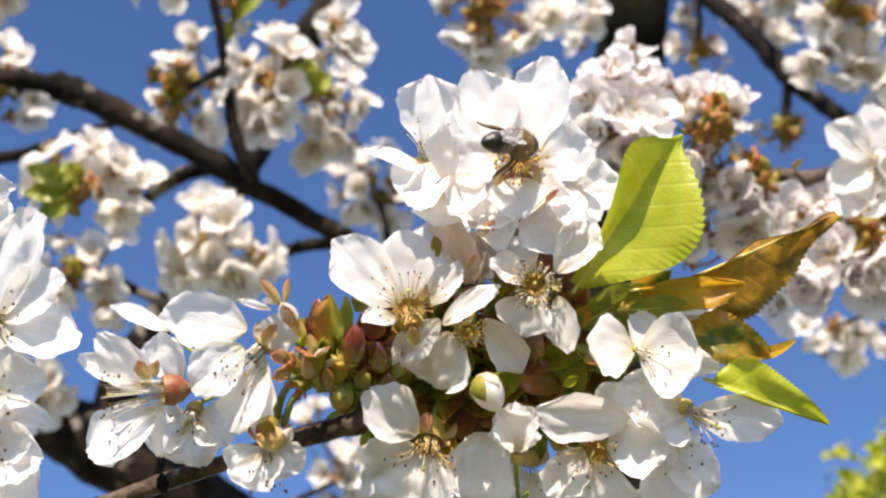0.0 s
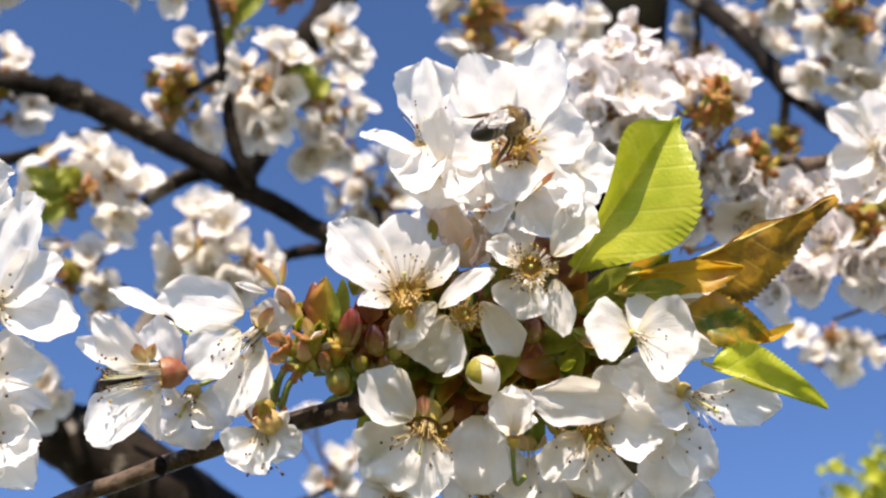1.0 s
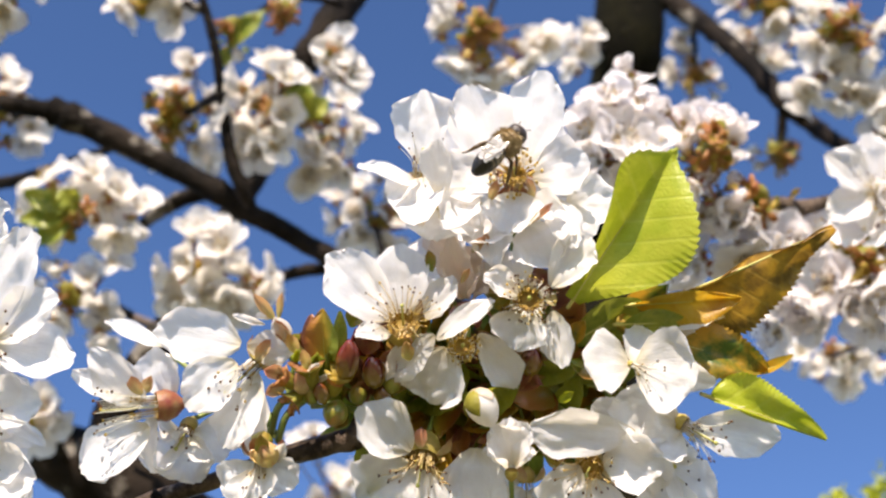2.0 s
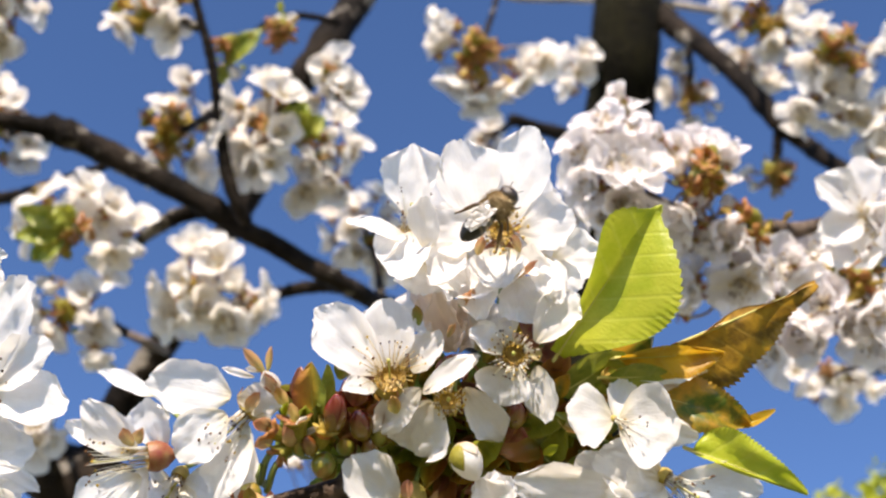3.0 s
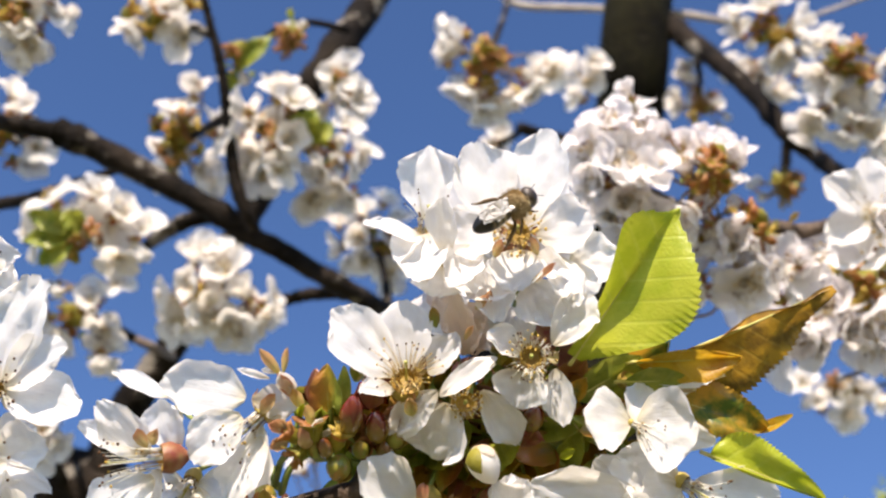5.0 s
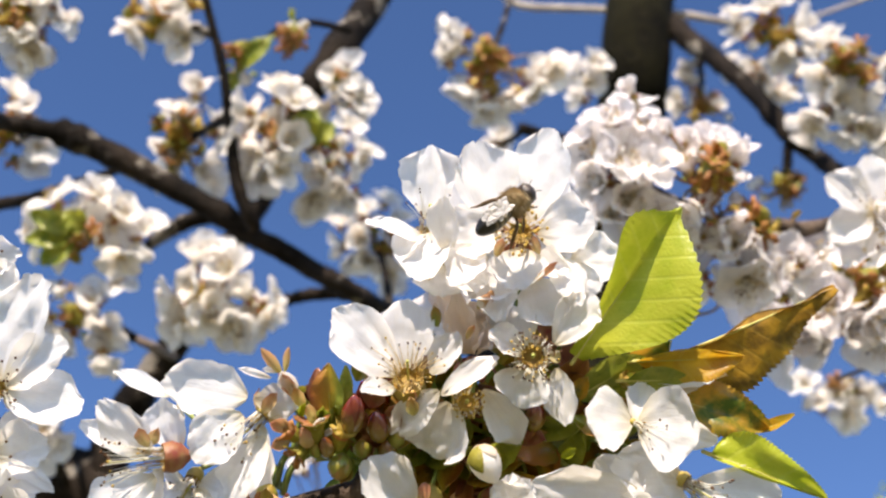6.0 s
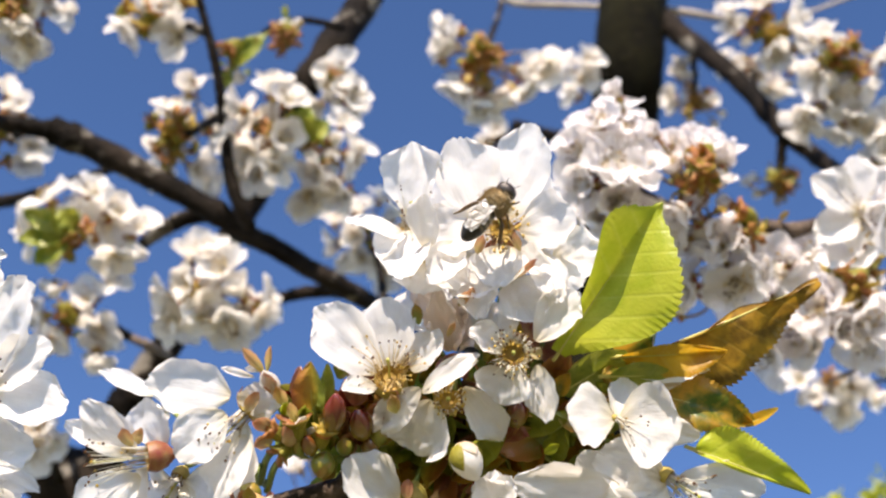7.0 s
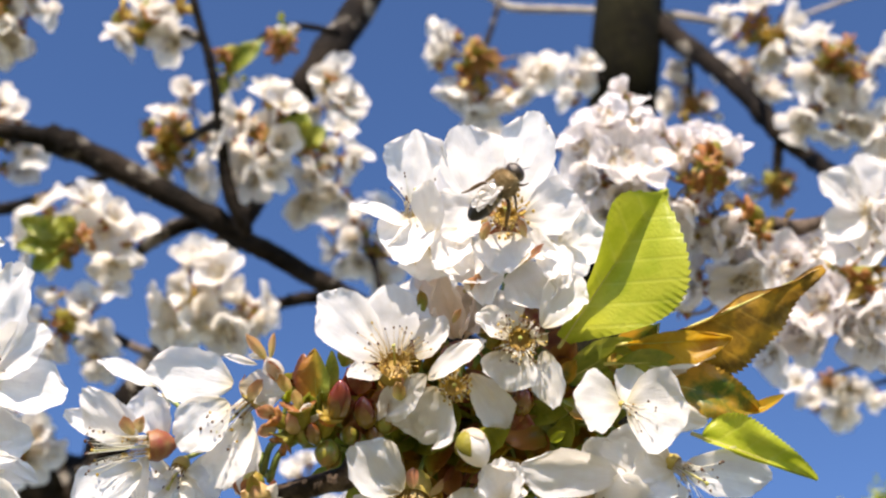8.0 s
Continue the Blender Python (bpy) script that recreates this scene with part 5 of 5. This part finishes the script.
def hairs(c, r, count, length, seed):
    """Short hairs that stand off a rounded body."""
    rng = random.Random(seed)
    lots = []
    for k in range(count):
        d = Vector((rng.gauss(0, 1), rng.gauss(0, 1), rng.gauss(0, 1))).normalized()
        a = Vector(c) + Vector((d.x * r[0], d.y * r[1], d.z * r[2]))
        b = a + (d + Vector((rng.uniform(-0.4, 0.4), -0.3, rng.uniform(-0.4, 0.4)))) * length * rng.uniform(0.6, 1.2)
        s = d.orthogonal().normalized() * 0.00005
        lots.append(([a - s, a + s, b], [(0, 1, 2)], 0))
    return join(*lots)


def bee_part(name, lots, mats, parent=bee, m=None):
    V, F, I = join(*lots)
    return part(name, solid(name, V, F, mats, I), parent, m)


h = hairs((0, 0.0026, 0), (0.0024, 0.0023, 0.0021), 2400, 0.0010, 1)
bee_part("thorax", [(*ball_data((0, 0.0026, 0), 0.0024, 0.0022, 0.0022, 9, 14, YUP), 0), (h[0], h[1], 0)], [FUR])
abd = [(*tube_data([(0, 0.0046, 0, 0.0006), (0, 0.0040, 0.0, 0.0016), (0, 0.0024, 0.0001, 0.0021), (0, 0.0004, 0.0001, 0.0023), (0, -0.0016, 0, 0.0022), (0, -0.0032, -0.0003, 0.0016), (0, -0.0042, -0.0005, 0.0009), (0, -0.0046, -0.0006, 0.0002)], 18, 5, 0.02, 3), 0)]
ab = bee_part("abdomen", abd, [ABDOMEN], bee, pose(0, -0.0030, 0.0002, -4, 0, 0) @ Matrix.Scale(0.92, 4))
h = hairs((0, 0.0016, 0.0), (0.0021, 0.0024, 0.0021), 260, 0.0005, 2)
bee_part("abdomen_hair", [(h[0], h[1], 0)], [FUR], ab)
hd = bee_part("head", [(*ball_data((0, 0.0054, -0.0001), 0.0021, 0.0017, 0.0016, 8, 12, YUP), 0), *[(*hairs((0, 0.0054, -0.0001), (0.0020, 0.0015, 0.0016), 120, 0.0004, 3)[:2], 1)]], [DARK, FUR])
for sx in (-1, 1):
    bee_part("eye", [(*ball_data((sx * 0.0015, 0.0054, -0.0006), 0.0006, 0.0012, 0.0009, 6, 8, YUP), 0)], [DARK], hd)
    bee_part("antenna", [(*tube_data([(sx * 0.0005, 0.0062, 0.0, 0.00010), (sx * 0.0010, 0.0070, 0.0003, 0.00008), (sx * 0.0014, 0.0080, -0.0004, 0.00008)], 5, 4), 0)], [DARK], hd)
    for L, W, sp, zz in ((0.0070, 0.0024, 17, 0.0030), (0.0052, 0.0020, 34, 0.0027)):
        pv, pf = petal_data(L, W, 0.03, 0.03, 0.05, 0.0, int(L * 1e5) + sx, 6, 10)
        bee_part("wing", [(pv, pf, 0)], [WING], bee, pose(sx * 0.0012, 0.0012, zz, 3, sx * 7, 180 - sx * sp))
    for name, pts in (("foreleg", [(0.001, 0.0042, -0.0014, 0.00034), (0.0026, 0.0052, -0.0018, 0.0003), (0.0030, 0.0064, -0.0032, 0.00022), (0.0030, 0.0074, -0.0042, 0.00014)]),
                      ("middle_leg", [(0.0014, 0.0026, -0.0016, 0.00036), (0.0036, 0.0022, -0.0016, 0.00032), (0.0048, 0.0012, -0.0034, 0.00025), (0.0054, 0.0006, -0.0052, 0.00014)]),
                      ("hind_leg", [(0.0014, 0.0008, -0.0016, 0.00036), (0.0038, 0.0000, -0.0010, 0.00040), (0.0052, -0.0020, -0.0020, 0.00050), (0.0062, -0.0038, -0.0030, 0.00030), (0.0072, -0.0052, -0.0034, 0.00014)])):
        bee_part(name, [(*tube_data([(sx * x * 0.8, 0.0016 + (y - 0.0016) * 0.8, z * 0.95, r * 0.85) for x, y, z, r in pts], 7, 4, 0.1, 5), 0)], [LEG])

# ---- the young green tree behind ----
far = new("green_tree")
far.empty_display_size = 0.3
ctr = VIEW @ g(1645, 935, 0, 2.6)
far.matrix_basis = Matrix.Translation((ctr.x + 0.25, ctr.y + 0.1, 0))
tagged(far, "slender young tree in fresh yellow-green spring leaf", "tree")
fc = Vector((-0.25, -0.1, ctr.z))
v, f = tube_data([(0, 0, -0.05, 0.035), (0.02, 0, 0.9, 0.026), (-0.02, 0.02, fc.z - 0.7, 0.018), (-0.12, -0.05, fc.z - 0.3, 0.012), (fc.x, fc.y, fc.z, 0.006)], 10, 6, 0.10, 3)
part("trunk", solid("trunk", v, f, [BARK]), far)
rng = random.Random(9)
crown_lots = []
for k in range(16):
    d = Vector((math.cos(k * 2.4), math.sin(k * 2.4), rng.uniform(-0.4, 0.9))).normalized()
    v, f = tube_data([(0, 0, -0.10 + 0.008 * k, 0.003), (*(d * 0.12), 0.002), (*(d * 0.25 * rng.uniform(0.8, 1.0)), 0.001)], 5, 3)
    crown_lots.append((v, f, 1))
lv, lf = [], []
for k in range(2600):
    d = Vector((rng.gauss(0, 1), rng.gauss(0, 1), rng.gauss(0, 1))).normalized()
    lump = 0.72 + 0.38 * noise.noise(d * 2.6 + Vector((4, 1, 7)))
    p = d * 0.31 * lump * rng.uniform(0.25, 1.0) ** 0.45
    a = (Vector((rng.gauss(0, 1), rng.gauss(0, 1), rng.gauss(0, 1) - 0.6)) + d * 0.6).normalized() * rng.uniform(0.010, 0.019)
    s = a.cross(Vector((rng.gauss(0, 1), rng.gauss(0, 1), rng.gauss(0, 1)))).normalized() * a.length * 0.62
    up = a.cross(s).normalized() * a.length * 0.22
    n = len(lv)
    lv += [p - a, p - a * 0.3 + s + up, p + a * 0.4 + s * 0.8 + up, p + a, p + a * 0.4 - s * 0.8 + up, p - a * 0.3 - s + up, p]
    lf += [(n, n + 6, n + 1), (n + 1, n + 6, n + 2), (n + 2, n + 6, n + 3), (n + 3, n + 6, n + 4), (n + 4, n + 6, n + 5), (n + 5, n + 6, n)]
crown_lots.append((lv, lf, 0))
V, F, I = join(*crown_lots)
crown = tagged(part("crown", solid("crown", V, F, [FAR_LEAF, BARK], I, False), far, Matrix.Translation(fc)), kind="stuff")


# ---- what moves ----
SWAY = [  # seconds, shift in mm, turn in degrees, of the near twig and its spur
    (0, 0.00, 0.00, 0.00, 0.00, 0.00, 0.00),
    (0.5, -0.99, 4.03, 0.51, 0.85, -2.24, 0.69),
    (1, 0.25, 4.46, -0.12, 0.59, -1.17, 0.52),
    (2.5, -0.93, -0.55, -0.03, 0.09, -0.75, 0.06),
    (3, -1.85, -4.85, -3.97, 0.72, -1.67, 0.07),
    (3.5, -2.54, -5.73, -4.50, 1.35, -2.22, 0.01),
    (4, -1.79, -5.18, -1.83, -0.19, -1.13, -0.11),
    (4.5, -0.12, -4.07, -2.40, 0.28, -0.91, 0.16),
    (6, 0.22, -3.59, -2.49, 0.55, -0.85, 0.29),
    (6.5, 0.16, -3.86, -2.75, 0.23, -0.51, 0.46),
    (7, -2.10, -3.65, -3.25, 1.35, -2.12, 0.58),
    (7.5, -1.25, -1.28, -1.61, 0.51, -1.23, 0.50),
    (8, -0.99, -0.14, -0.61, 0.31, -0.94, 0.32),
]
SWAY_BACK = [  # the branch behind
    (0, 0.00, 0.00, 0.00, 0.00, 0.00, 0.00),
    (0.5, -0.68, -0.73, 3.37, -0.77, 0.54, 0.44),
    (1, -0.04, 6.11, 2.61, -0.01, 0.18, -1.04),
    (2.5, -0.01, -4.13, 2.41, -0.27, 0.48, 0.27),
    (3, 0.09, -1.49, 0.25, -0.17, -0.30, 0.63),
    (3.5, -1.42, -2.11, 0.89, -0.56, -0.18, 0.62),
    (4, -2.08, -7.00, 1.55, -0.27, -0.29, 1.17),
    (4.5, -1.33, -0.30, 1.42, -0.25, 0.00, 0.00),
    (6, -0.46, 1.93, 0.51, -0.25, 0.22, 0.04),
    (6.5, -1.16, 3.07, 0.66, -0.08, -0.21, 0.04),
    (7, -2.53, 0.51, 1.46, -0.64, -0.22, 0.42),
    (7.5, -2.00, 1.97, 2.37, -0.19, 0.16, -0.07),
    (8, 0.20, 1.90, 0.85, 0.04, 0.40, 0.05),
]
SWING = [(0.0, 0, 0), (1.0, -2, 4), (2.5, 2, 3), (3.0, 1, -1), (3.5, 3.5, -1), (4.0, 9, -1), (4.5, 8.8, 0), (6.0, 9, -2.5), (6.5, 9.6, -1.5), (7.0, 10.2, 0.3), (7.5, 7.5, 0.5), (8.0, 5, 3.5)]
NOD = [(0.0, 0), (0.2, -38), (0.4, -58), (0.6, -52), (0.8, -12), (1.0, -8), (1.2, -26), (2.3, -33), (2.7, -7), (2.9, 12), (3.2, 7), (4.7, 0), (6.2, -12), (6.7, -3), (7.2, 16), (8.0, -2)]  # the young tree's crown, mm upwards
BEE = [  # seconds, place in mm in the layout space, heading and dip in degrees
    (0, 12.7, 19.9, 14.0, 42.0),
    (0.5, 11.4, 24.5, 14.0, 38.0),
    (1, 11.3, 24.8, 34.0, 32.0),
    (2.5, 11.2, 20.2, 48.0, 14.0),
    (3, 10.1, 14.9, 46.0, 8.0),
    (3.5, 9.0, 14.1, 44.0, 8.0),
    (4, 10.5, 15.7, 49.0, 12.0),
    (4.5, 11.8, 16.7, 35.0, 8.0),
    (6, 11.6, 17.3, 43.0, 10.0),
    (6.5, 11.2, 16.3, 56.0, 6.0),
    (7, 9.3, 16.4, 51.0, 6.0),
    (7.5, 10.9, 19.9, 49.0, 6.0),
    (8, 11.3, 21.0, 48.0, 4.0),
]


def motions():
    for thing, at in ((near, hub), (edge, lhub)):
        # both hang on one twig and turn about its hub
        walk(thing, [(t, VIEW @ Matrix.Translation(hub + Vector((x, y, z)) / 1000) @ pose(0, 0, 0, rx, ry, rz) @ Matrix.Translation(at - hub)) for t, x, y, z, rx, ry, rz in SWAY])
    walk(right_branch, [(t, VIEW @ Matrix.Translation(rhub + Vector((x, y, z)) * 1.28 / 1000) @ pose(0, 0, 0, rx, ry, rz)) for t, x, y, z, rx, ry, rz in SWAY_BACK])
    chub = corner.matrix_basis.copy()
    walk(corner, [(t, chub @ pose(x * BACK / 1000, y * BACK / 1000, 0)) for t, x, y in SWING])
    lift = VIEW.to_3x3() @ Vector((0, 1.2, 0))
    walk(crown, [(t, Matrix.Translation(fc + lift * h / 1000)) for t, h in NOD])
    walk(bee, [(t, VIEW @ pose(x / 1000, y / 1000, -0.2302) @ pose(0, 0, 0, 0, 0, a - 90) @ pose(0, 0, 0, -dip, -14, 0)) for t, x, y, a, dip in BEE])


motions()
